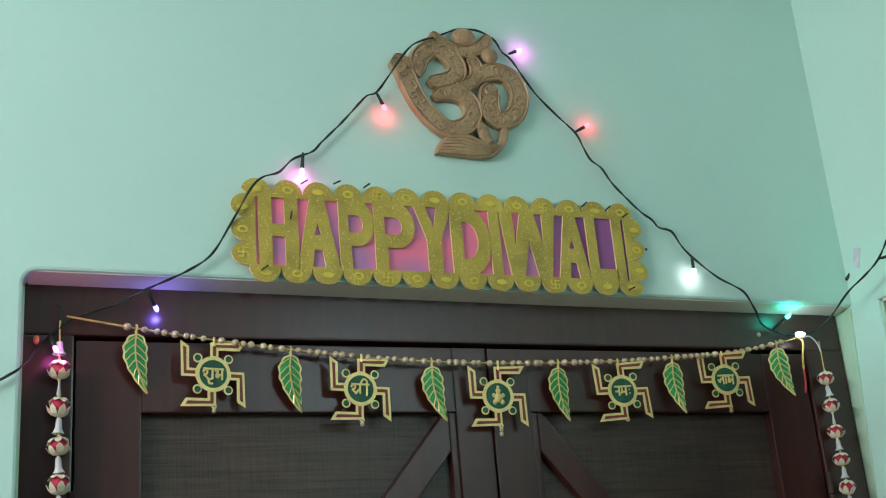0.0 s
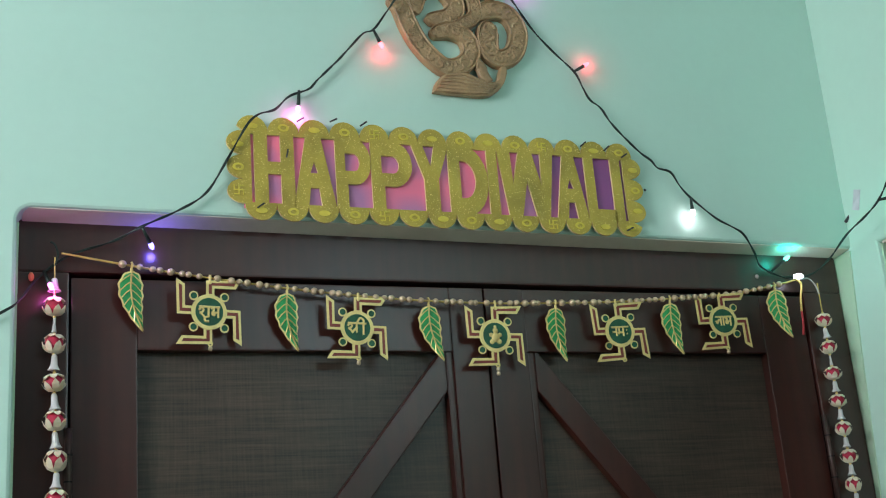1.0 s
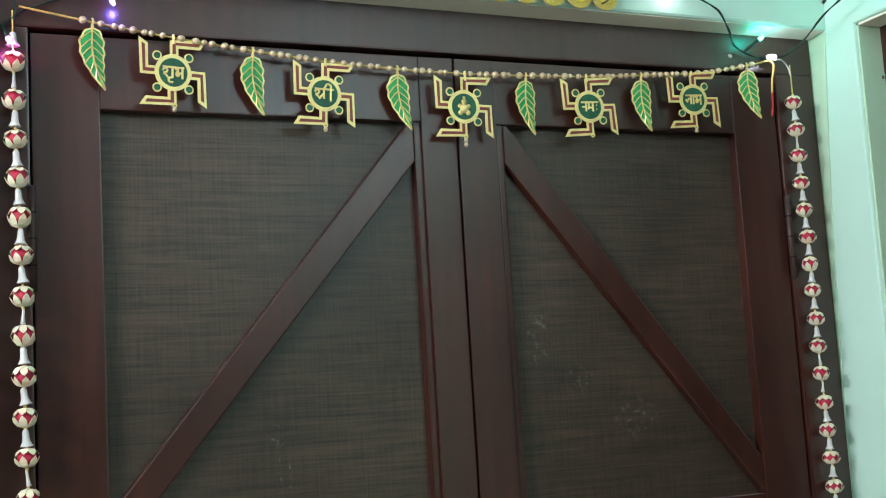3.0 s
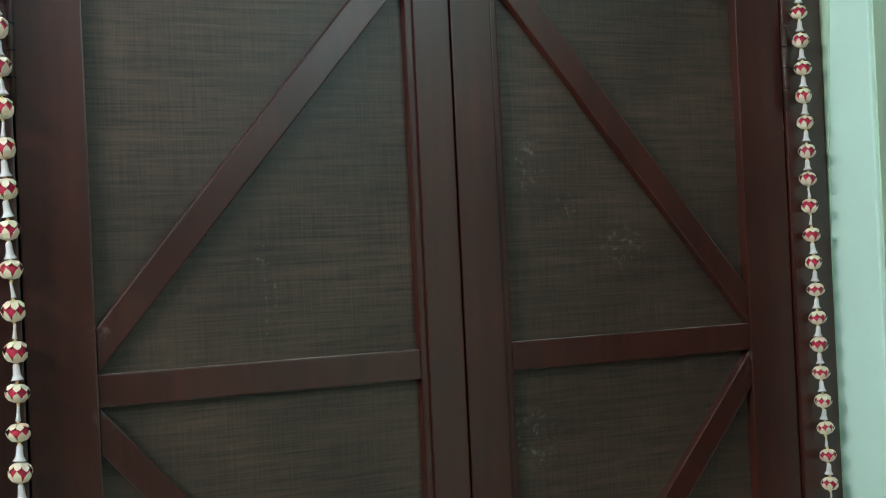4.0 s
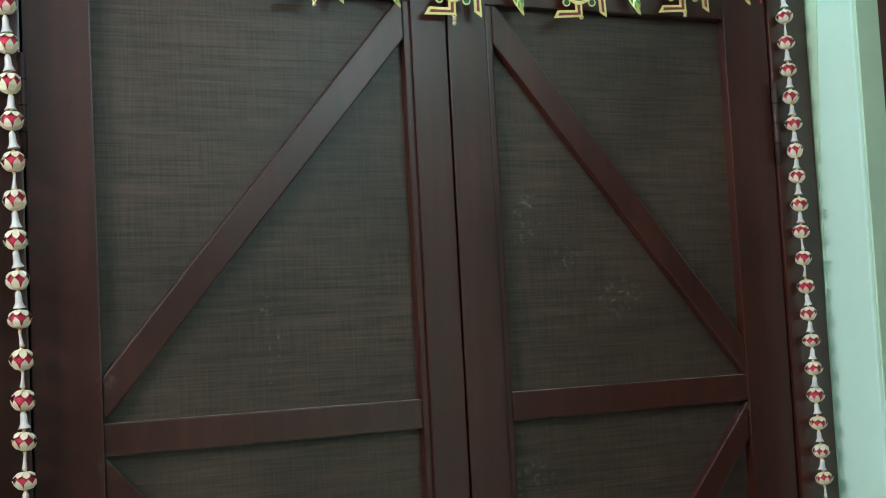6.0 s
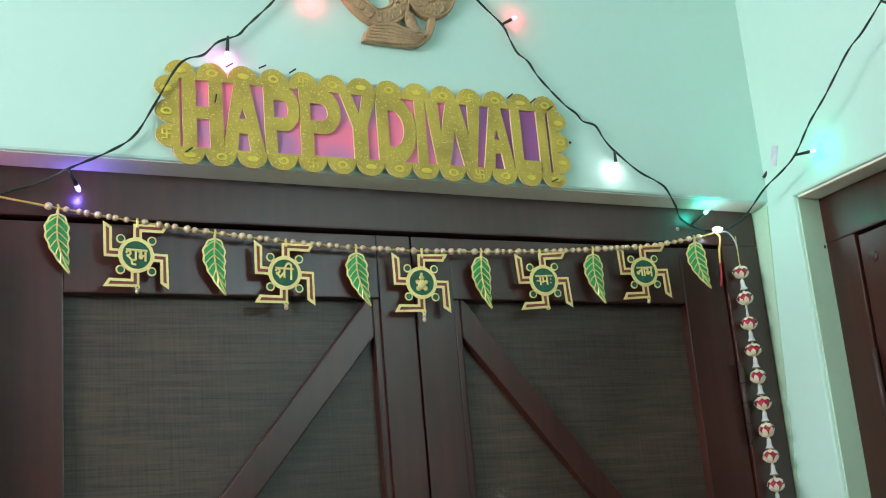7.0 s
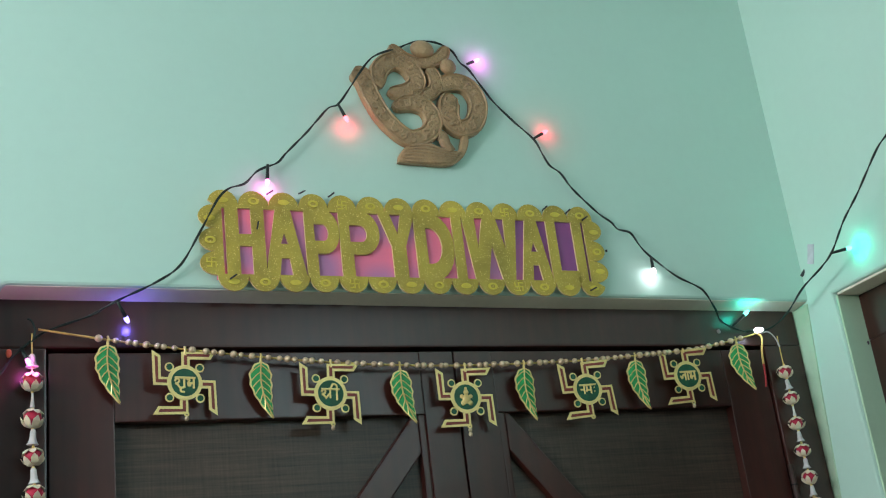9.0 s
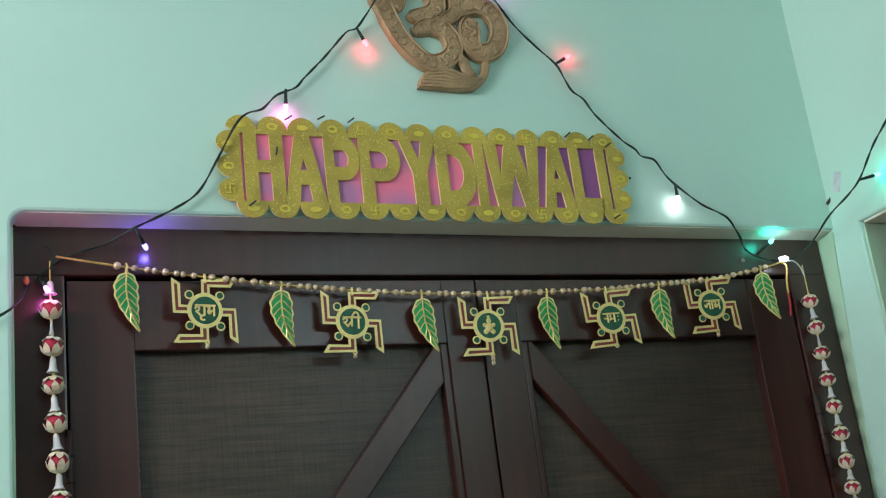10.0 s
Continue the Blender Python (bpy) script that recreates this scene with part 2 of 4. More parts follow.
M_WALL = material("mint_distemper", (0.548, 0.765, 0.668), 0.75, vary=0.035, scale=2.2, fine=55, bump=0.12, spec=0.25)
# shaded copy of the mint wall: dim bounced light on recess sides as colour
M_REVEAL = material("shaded_distemper", (0.50, 0.68, 0.50), 0.8, vary=0.06, scale=6, fine=70, bump=0.2, spec=0.2)
M_SOFFIT = material("soffit_plaster", (0.80, 0.73, 0.62), 0.85, vary=0.08, scale=7, fine=80, bump=0.25, spec=0.2)
# unseen ceiling, tinted blue to cool the sheen on the upper door
M_CEIL = material("cool_ceiling", (0.74, 0.84, 0.90), 0.8, vary=0.03, scale=2, bump=0.05)
# unseen back wall, made dark so the lower door mirrors little light
M_BACK = material("darkened_back", (0.15, 0.10, 0.085), 0.75, vary=0.06, scale=2.2, fine=55, bump=0.12, spec=0.25)
# unseen floor, kept pale to bounce light onto petals and lintel underside
M_FLOOR = material("speckled_floor", (0.50, 0.45, 0.39), 0.4, vary=0.15, scale=5, fine=60, bump=0.02)
M_WOOD = wood_material()
M_DUST = dust_material()
# near-black: shade in the door gaps put into colour, also dark hinge joints
M_GAP = material("gap_shade", (0.008, 0.007, 0.007), 0.9, vary=0.2, bump=0)
M_WOVEN = woven_material()
M_GLITTER = glitter_material()
M_EDGE = material("cut_foam_edge", (0.78, 0.58, 0.30), 0.7, vary=0.1, bump=0)
M_EMBLEM = material("yellow_glitter", (0.70, 0.56, 0.07), 0.5, vary=0.15, scale=60, fine=400, bump=0.2)
M_PAPER = paper_material()
M_CARVED = carved_material()
M_WIRE = material("green_pvc", (0.008, 0.022, 0.017), 0.4, vary=0.2, bump=0)
M_GOLD = material("brushed_gold", (0.80, 0.61, 0.25), 0.38, metal=0.55, vary=0.15, scale=40, fine=300, bump=0.1)
M_GREEN = material("green_enamel", (0.020, 0.33, 0.085), 0.42, vary=0.4, scale=60, fine=200, bump=0.05, coat=0.0)
M_DEEP = material("deep_green_enamel", (0.006, 0.085, 0.038), 0.42, vary=0.35, scale=60, bump=0.05, coat=0.0)
M_MAROON = material("maroon_enamel", (0.21, 0.030, 0.022), 0.42, vary=0.35, scale=60, bump=0.05, coat=0.0)
M_BEAD = material("pearl_bead", (0.62, 0.46, 0.30), 0.28, metal=0.35, vary=0.2, scale=70, bump=0.0)
M_RED = material("red_velvet", (0.50, 0.013, 0.055), 0.6, vary=0.3, scale=80, fine=400, bump=0.1)
M_CREAM = material("cream_petal", (0.88, 0.70, 0.53), 0.45, vary=0.10, scale=60, fine=300, bump=0.08)
tree_of(M_CREAM)[1].inputs["Subsurface Weight"].default_value = 0.2
tree_of(M_CREAM)[1].inputs["Subsurface Scale"].default_value = 0.006
M_CLEAR = clear_material()
M_STEEL = material("aged_steel", (0.58, 0.50, 0.50), 0.48, metal=0.7, vary=0.2, scale=30, fine=200, bump=0.1)
M_DULL = material("dull_hinge", (0.075, 0.042, 0.036), 0.45, metal=0.4, vary=0.3, scale=30, bump=0.1)
M_THREAD = material("gold_thread", (0.62, 0.42, 0.12), 0.45, metal=0.3, vary=0.2, scale=90, bump=0)
M_REDTHREAD = material("red_thread", (0.45, 0.03, 0.04), 0.7, vary=0.2, scale=90, bump=0)
M_NAIL = material("dark_nail", (0.03, 0.03, 0.035), 0.5, vary=0.2, bump=0)
M_TAPE = material("old_tape", (0.62, 0.60, 0.66), 0.5, vary=0.15, scale=40, bump=0)
M_GLOW = {k: glow_material("led_" + k, c, 12.0 if k in ("white", "ice") else 3.5) for k, c in LED.items()}
M_LEDOFF = material("clear_led", (0.55, 0.55, 0.5), 0.15, vary=0.1, bump=0)
M_ORANGE = material("orange_led_cap", (0.65, 0.20, 0.08), 0.35, vary=0.1, bump=0)
M_TUBE = glow_material("tube_glass", (0.9, 1.0, 0.96), 1.5)
M_BATTEN = material("white_batten", (0.8, 0.8, 0.8), 0.4, vary=0.03, bump=0)


# ---- building helpers ----
def thing(name, place=(0, 0, 0), label="", category="", group="", kind=""):
    ob = new(name)
    ob.location = place
    return tagged(ob, label, category, group, kind)


def part(name, geo, mat, parent=None, label="", smooth=False):
    """Links a bmesh or a mesh as one object under a thing or part, in its parent's space."""
    if isinstance(geo, bmesh.types.BMesh):
        me = bpy.data.meshes.new(name)
        geo.to_mesh(me)
        geo.free()
    else:
        me = geo
    if mat and not me.materials:
        me.materials.append(mat)
    if smooth:
        me.polygons.foreach_set("use_smooth", [True] * len(me.polygons))
    ob = new(name, me)
    if parent:
        ob.parent = parent
    if label:
        ob["label"] = label
    return ob


def block(x0, x1, y0, y1, z0, z1, bevel=0.002, bm=None):
    bm = bm or bmesh.new()
    r = bmesh.ops.create_cube(bm, size=1.0)
    for v in r["verts"]:
        v.co = Vector(((x0 + x1) / 2 + v.co.x * (x1 - x0), (y0 + y1) / 2 + v.co.y * (y1 - y0), (z0 + z1) / 2 + v.co.z * (z1 - z0)))
    if bevel:
        bmesh.ops.bevel(bm, geom=list({e for v in r["verts"] for e in v.link_edges}), offset=bevel, segments=2, affect="EDGES", profile=0.7)
    return bm


STAND = Matrix(((1, 0, 0, 0), (0, 0, -1, 0), (0, 1, 0, 0), (0, 0, 0, 1)))   # drawn plane x, z; thickness along y
SIDE = Matrix(((0, 0, 1, 0), (1, 0, 0, 0), (0, 1, 0, 0), (0, 0, 0, 1)))     # drawn plane y, z; thickness along x


def sheet(loops, near, far, bevel=0.0, turn=STAND):
    """A flat plate cut to outlines, holes included, between two depths."""
    cu = bpy.data.curves.new("cut", "CURVE")
    cu.dimensions, cu.fill_mode, cu.extrude = "2D", "BOTH", max(1e-5, abs(far - near) / 2 - bevel)
    cu.bevel_depth, cu.bevel_resolution, cu.offset = bevel, 1, -bevel
    for loop in loops:
        sp = cu.splines.new("POLY")
        sp.points.add(len(loop) - 1)
        for p, (a, b) in zip(sp.points, loop):
            p.co = (a, b, 0, 1)
        sp.use_cyclic_u = True
    tmp = bpy.data.objects.new("cut", cu)
    scene.collection.objects.link(tmp)
    bpy.context.view_layer.update()
    me = bpy.data.meshes.new_from_object(tmp.evaluated_get(bpy.context.evaluated_depsgraph_get()))
    bpy.data.objects.remove(tmp)
    bpy.data.curves.remove(cu)
    me.polygons.foreach_set("use_smooth", [False] * len(me.polygons))
    mid = (near + far) / 2
    me.transform(Matrix.Translation((0, mid, 0) if turn is STAND else (mid, 0, 0)) @ turn)
    return me


def ring(x, z, r, n=24, start=0.0, rz=None):
    return [(x + r * math.cos(start + math.tau * i / n), z + (rz or r) * math.sin(start + math.tau * i / n)) for i in range(n)]


def glide(points, n=8):
    """A smooth curve through control points."""
    p = [Vector(q) for q in points]
    p = [p[0] * 2 - p[1]] + p + [p[-1] * 2 - p[-2]]
    out = []
    for i in range(1, len(p) - 2):
        for k in range(n):
            t = k / n
            out.append(0.5 * (2 * p[i] + (p[i + 1] - p[i - 1]) * t + (2 * p[i - 1] - 5 * p[i] + 4 * p[i + 1] - p[i + 2]) * t * t
                              + (3 * p[i] - p[i - 1] - 3 * p[i + 1] + p[i + 2]) * t ** 3))
    return out + [p[-2]]


def tube(path, radius, sides=6, flat=1.0, bm=None, up=(0, 1, 0)):
    """A swept tube; radius may be a function of 0..1. flat squashes it along 'up'."""
    bm = bm or bmesh.new()
    rows = []
    for i, p in enumerate(path):
        d = (path[min(i + 1, len(path) - 1)] - path[max(i - 1, 0)]).normalized()
        u = Vector(up)
        u = (u - d * u.dot(d))
        u = u.normalized() if u.length > 1e-4 else d.orthogonal().normalized()
        s = d.cross(u)
        r = radius(i / max(1, len(path) - 1)) if callable(radius) else radius
        rows.append([bm.verts.new(p + (s * math.cos(a) + u * flat * math.sin(a)) * r) for a in (math.tau * k / sides for k in range(sides))])
    for a, b in zip(rows, rows[1:]):
        for k in range(sides):
            bm.faces.new((a[k], a[(k + 1) % sides], b[(k + 1) % sides], b[k]))
    bm.faces.new(rows[0][::-1])
    bm.faces.new(rows[-1])
    bmesh.ops.recalc_face_normals(bm, faces=bm.faces[:])
    return bm


def spun(profile, sides=14, bm=None):
    """A turned shape from (radius, height) pairs about z."""
    bm = bm or bmesh.new()
    rows = [[bm.verts.new((r * math.cos(a), r * math.sin(a), z)) for a in (math.tau * k / sides for k in range(sides))] for r, z in profile]
    for a, b in zip(rows, rows[1:]):
        for k in range(sides):
            bm.faces.new((a[k], a[(k + 1) % sides], b[(k + 1) % sides], b[k]))
    bm.faces.new(rows[0][::-1])
    bm.faces.new(rows[-1])
    bmesh.ops.recalc_face_normals(bm, faces=bm.faces[:])
    return bm


def ball(r, sx=1.0, sy=1.0, sz=1.0, at=(0, 0, 0), bm=None, u=12, v=8):
    bm = bm or bmesh.new()
    bmesh.ops.create_uvsphere(bm, u_segments=u, v_segments=v, radius=r, matrix=Matrix.Translation(at) @ Matrix.Diagonal((sx, sy, sz, 1)))
    return bm


def twisted(points, gap=0.0009, thick=0.00115, turns=70.0, n=10):
    """Two thin strands wound round one another."""
    path = glide(points, n)
    total, far = 0.0, [0.0]
    for a, b in zip(path, path[1:]):
        total += (b - a).length
        far.append(total)
    fine, steps = [], max(20, int(total / 0.004))
    for i in range(steps + 1):
        s, k = total * i / steps, 0
        while k < len(far) - 2 and far[k + 1] < s:
            k += 1
        t = (s - far[k]) / max(1e-9, far[k + 1] - far[k])
        fine.append((path[k].lerp(path[k + 1], min(1, t)), s))
    bm = bmesh.new()
    for phase in (0, math.pi):
        line = []
        for i, (p, s) in enumerate(fine):
            d = (fine[min(i + 1, steps)][0] - fine[max(i - 1, 0)][0]).normalized()
            u = d.cross(Vector((0, 1, 0)))
            u = u.normalized() if u.length > 1e-4 else Vector((1, 0, 0))
            w = d.cross(u)
            a = phase + s * turns + 1.3 * math.sin(s * 17)
            line.append(p + (u * math.cos(a) + w * math.sin(a)) * gap)
        tube(line, thick, 5, bm=bm)
    return bm


# ---- the room ----
# BACK and TOP set where the ceiling edge is mirrored in the door
LEFT, RIGHT, BACK, TOP = -2.6, 0.655, -5.7, 2.95
SILL, HEAD = -0.727, 2.139      # jamb line and lintel of the double door

arc = [(SILL + 0.02 - 0.02 * math.cos(a), HEAD - 0.02 + 0.02 * math.sin(a)) for a in (radians(15 * k) for k in range(7))]
front = part("wall_front", sheet([[(LEFT, 0), (SILL, 0)] + arc + [(RIGHT + 0.02, 2.131), (RIGHT + 0.02, TOP), (LEFT, TOP)]], 0.0, 0.2, 0.005), M_WALL)
tagged(front, "mint-green distempered wall above a recessed double door", "wall", kind="structure")
right = part("wall_right", sheet([[(BACK, 0), (-1.45, 0), (-1.45, 2.122), (-0.066, 2.122), (-0.066, 0), (0.2, 0), (0.2, TOP), (BACK, TOP)]], RIGHT, RIGHT + 0.2, 0.005, SIDE), M_WALL)
tagged(right, "pale mint-green side wall with a recessed door", "wall", kind="structure")
tagged(part("wall_left", block(LEFT - 0.2, LEFT, BACK - 0.2, 0.2, 0, TOP, 0), M_WALL), "plain mint-green wall", "wall", kind="structure")
tagged(part("wall_back", block(LEFT, RIGHT + 0.2, BACK - 0.2, BACK, 0, TOP, 0), M_BACK), "plain wall out of view, darkened to dim the door's reflections", "wall", kind="structure")
tagged(part("floor", block(LEFT - 0.2, RIGHT + 0.2, BACK - 0.2, 0.4, -0.1, 0, 0), M_FLOOR), "speckled stone floor", "floor", kind="structure")
tagged(part("ceiling", block(LEFT - 0.2, RIGHT + 0.2, BACK - 0.2, 0.4, TOP, TOP + 0.1, 0), M_CEIL), "plain ceiling out of view, tinted cool for the door's sheen", "ceiling", kind="structure")
under = block(SILL + 0.008, RIGHT - 0.001, 0.005, 0.10, 2.1265, HEAD + 0.004, 0)
for v in under.verts:
    if v.co.y < 0.05 and v.co.z < 2.13:
        v.co.z = HEAD - 0.001 if v.co.x < 0 else 2.130
    elif v.co.z < 2.13:
        v.co.z = 2.1200 if v.co.x < 0 else 2.1170
tagged(part("soffit", under, M_SOFFIT), "grey-beige plaster underside of the lintel", "soffit", kind="structure")
# tapering strip paints the fading shade on the recess side
tagged(part("reveal", sheet([[(0.002, 2.126), (0.10, 2.122), (0.10, 0.0), (0.046, 0.0), (0.046, 1.45), (0.036, 1.70), (0.018, 1.95)]], RIGHT - 0.003, RIGHT + 0.001, 0.0, SIDE), M_REVEAL), "plaster reveal beside the door frame, its shade painted yellow-green", "reveal", kind="structure")
tagged(part("reveal", block(SILL - 0.002, SILL + 0.003, 0.006, 0.10, 0.0, HEAD - 0.022, 0), M_REVEAL), "plaster reveal beside the door frame, its shade painted yellow-green", "reveal", kind="structure")
side_reveal = part("reveal", block(RIGHT + 0.006, RIGHT + 0.10, -0.070, -0.064, 0.0, 2.118, 0), M_REVEAL)
tagged(side_reveal, "plaster reveal of the side door recess, its shade painted green", "reveal", kind="structure")
tagged(part("soffit", block(RIGHT + 0.006, RIGHT + 0.10, -1.445, -0.071, 2.118, 2.124, 0), M_SOFFIT), "grey-beige plaster underside over the side door", "soffit", kind="structure")

lamp_body = thing("tube_light", (LEFT + 0.03, -1.10, 2.42), "white batten with a lit fluorescent tube on the wall", "tube light")
part("batten", block(-0.03, 0.03, -0.62, 0.62, -0.03, 0.03, 0.004), M_BATTEN, lamp_body)
part("tube", tube([Vector((0.045, -0.58, 0)), Vector((0.045, 0.58, 0))], 0.013, 10, up=(0, 0, 1)), M_TUBE, lamp_body)
right_light = thing("tube_light", (RIGHT - 0.03, -1.95, 2.45), "white batten with a lit fluorescent tube on the wall", "tube light")
part("batten", block(-0.03, 0.03, -0.62, 0.62, -0.03, 0.03, 0.004), M_BATTEN, right_light)
part("tube", tube([Vector((-0.045, -0.58, 0)), Vector((-0.045, 0.58, 0))], 0.013, 10, up=(0, 0, 1)), M_TUBE, right_light)

# ---- double door ----
FRAME_Y, LEAF_Y, RAIL_Y, PANEL_Y = 0.042, 0.048, 0.0505, 0.066
fr = thing("door_frame", label="dark maroon-brown wooden frame of a double door", category="door frame", kind="structure")
part("head", block(SILL + 0.003, 0.650, FRAME_Y, 0.13, 2.060, 2.134, 0.003), M_WOOD, fr)
part("jamb", block(SILL + 0.003, -0.656, FRAME_Y + 0.0005, 0.13, 0, 2.060, 0.003), M_WOOD, fr)
part("jamb", block(0.570, 0.650, FRAME_Y + 0.0005, 0.13, 0, 2.060, 0.003), M_WOOD, fr)
# black sheet behind the leaves, added to make the gaps read dark
part("gap_backing", block(-0.668, 0.582, 0.105, 0.128, 0.0, 2.068, 0), M_GAP, fr)


def dusty(ob, least=0.8):
    """Dust on the faces that look upward."""
    ob.data.materials.append(M_DUST)
    for f in ob.data.polygons:
        if f.normal.z > least:
            f.material_index = 1
    return ob


def door_leaf(name, outer, inner, wide, label):
    """One leaf with K-braced woven panels. outer and inner: x of its two edges; the inner one is at the meeting of the leaves."""
    d = thing(name, label=label, category="door", group="leaves of the double door", kind="structure")
    s = 1 if inner > outer else -1
    po, pi = outer + s * 0.088, inner - s * wide       # panel between the stiles

    def bar(nm, a, b, y, z0, z1, bevel=0.002):
        return dusty(part(nm, block(min(a, b), max(a, b), y, 0.092, z0, z1, bevel), M_WOOD, d))

    bar("stile", outer, po, LEAF_Y, 0.01, 2.054)
    bar("stile", inner, pi + s * 0.012, LEAF_Y, 0.01, 2.054)
    bar("moulding", pi + s * 0.012, pi, LEAF_Y + 0.003, 0.11, 1.953, 0.003)
    bar("rail", po, pi + s * 0.012, LEAF_Y + 0.0008, 1.953, 2.054)
    bar("rail", po, pi, RAIL_Y, 1.309, 1.352)
    bar("rail", po, pi, RAIL_Y, 0.668, 0.711)
    bar("rail", po, pi + s * 0.012, LEAF_Y + 0.0008, 0.01, 0.11)
    for a, b in ((1.953, 1.352), (0.711, 1.309)):
        toward = 1 if a > b else -1
        loop = [(pi - s * 0.007, a), (pi, a), (pi, a - toward * 0.060), (po, b), (po, b + toward * 0.060)]
        dusty(part("brace", sheet([loop], RAIL_Y + 0.0006, 0.090, 0.002), M_WOOD, d))
    for z0, z1 in ((1.340, 1.965), (0.70, 1.32), (0.10, 0.68)):
        part("panel", block(min(po, pi) - 0.005, max(po, pi) + 0.005, PANEL_Y, 0.080, z0, z1, 0), M_WOVEN, d, "dark woven sheet with chalky scuffs")
    # butt hinges on the outer edge
    for z in (1.775, 0.935, 0.25):
        h = part("hinge", tube([Vector((outer - s * 0.002, FRAME_Y - 0.002, z - 0.07)), Vector((outer - s * 0.002, FRAME_Y - 0.002, z + 0.07))], 0.005, 8), M_DULL, d, "dull metal butt hinge", True)
        for k in (-0.035, 0.0, 0.035):
            part("knuckle", tube([Vector((outer - s * 0.002, FRAME_Y - 0.002, z + k - 0.001)), Vector((outer - s * 0.002, FRAME_Y - 0.002, z + k + 0.001))], 0.0056, 8), M_GAP, h)
    return d


def pull_handle(d, x, z):
    """Bow handle of flat bent steel on two plates."""
    h = part("handle", block(x - 0.009, x + 0.009, LEAF_Y - 0.0025, LEAF_Y + 0.001, z - 0.038, z, 0.001), M_DULL, d, "bent steel bow handle")
    dusty(h)
    part("plate", block(x - 0.009, x + 0.009, LEAF_Y - 0.0025, LEAF_Y + 0.001, z - 0.20, z - 0.162, 0.001), M_DULL, h)
    bow = glide([(x, LEAF_Y - 0.002, z - 0.030), (x, LEAF_Y - 0.022, z - 0.029), (x, LEAF_Y - 0.038, z - 0.036), (x, LEAF_Y - 0.044, z - 0.055),
                 (x, LEAF_Y - 0.046, z - 0.10), (x, LEAF_Y - 0.044, z - 0.148), (x, LEAF_Y - 0.036, z - 0.166), (x, LEAF_Y - 0.002, z - 0.172)], 5)
    part("bow", tube(bow, 0.0095, 8, flat=0.22, up=(0, -0.6, 0.8)), M_STEEL, h, smooth=False)


leaf = door_leaf("door_1", -0.653, -0.0385, 0.069, "dark maroon-brown wooden door leaf, closed, braced woven panels")
pull_handle(leaf, -0.075, 0.998)
leaf = door_leaf("door_2", 0.567, -0.0355, 0.0775, "dark maroon-brown wooden door leaf, closed, chalky scuffed panels")
pull_handle(leaf, 0.008, 0.943)

# ---- side door in the right wall ----
SX = RIGHT + 0.052
sd = thing("door_frame", label="dark brown wooden frame of the side door", category="door frame", kind="structure")
part("head", block(SX, SX + 0.10, -1.445, -0.070, 2.035, 2.118, 0.003), M_WOOD, sd)
part("jamb", block(SX + 0.0005, SX + 0.10, -0.138, -0.070, 0, 2.035, 0.003), M_WOOD, sd)
part("jamb", block(SX + 0.0005, SX + 0.10, -1.445, -1.377, 0, 2.035, 0.003), M_WOOD, sd)


def side_leaf(name, a, b, hinge, label):
    """A panelled leaf in the side wall between y = a and y = b."""
    d = thing(name, label=label, category="door", group="leaves of the side door", kind="structure")
    part("stile", block(SX + 0.005, SX + 0.05, b - 0.094, b, 0.01, 2.030, 0.002), M_WOOD, d)
    part("stile", block(SX + 0.005, SX + 0.05, a, a + 0.094, 0.01, 2.030, 0.002), M_WOOD, d)
    for z0, z1 in ((1.930, 2.030), (1.02, 1.12), (0.01, 0.16)):
        part("rail", block(SX + 0.006, SX + 0.05, a + 0.094, b - 0.094, z0, z1, 0.002), M_WOOD, d)
    for z0, z1 in ((1.11, 1.935), (0.15, 1.03)):
        part("panel", block(SX + 0.022, SX + 0.04, a + 0.089, b - 0.089, z0, z1, 0), M_WOVEN, d, "dark woven sheet")
    for z in (1.765, 0.95, 0.25):
        part("hinge", tube([Vector((SX - 0.003, hinge, z - 0.07)), Vector((SX - 0.003, hinge, z + 0.07))], 0.005, 8), M_DULL, d, "dull metal butt hinge", True)
    return d


side = side_leaf("door_3", -0.757, -0.141, -0.1395, "dark brown wooden side door leaf, closed; the far leaf is unseen")
# added leaf out of view: widens the side door to darken low reflections
side_leaf("unseen_leaf", -1.374, -0.760, -1.3755, "dark brown wooden side door leaf, closed; the far leaf is unseen")
part("latch_screw", ball(0.009, 0.35, 1, 1, (SX + 0.004, -0.17, 1.985)), M_WOOD, side, "round plug in the wood")

# ---- greeting banner ----
FACE = -0.0128
ban = thing("banner", label="gold glitter foam banner, cut-out greeting over pink and purple paper", category="banner")
B0, B1, Z0, Z1 = -0.412, 0.206, 2.156, 2.262


def scalloped(x0, x1, z0, z1, r):
    """Outline edged all round with half circles: fourteen above and below, three at each end."""
    out = []

    def row(a, b, fixed, n, horizontal, sign):
        step = (b - a) / n
        for i in range(n):
            c = a + step * (i + 0.5)
            for k in range(10):
                ang = math.pi * k / 10
                along = c - step / 2 * math.cos(ang)
                off = fixed + sign * r * math.sin(ang)
                out.append((along, off) if horizontal else (off, along))

    row(*LOWER, z0, 14, True, -1)
    row(z0, z1, x1, 3, False, 1)
    row(UPPER[1], UPPER[0], z1, 14, True, 1)
    row(z1, z0, x0, 3, False, -1)
    return out


UPPER, LOWER = (-0.4320, 0.2250), (-0.4213, 0.2303)
window = [(B0 + 0.001, Z0), (B1 - 0.0005, Z0), (B1 - 0.0005, Z1), (B0 + 0.001, Z1)]
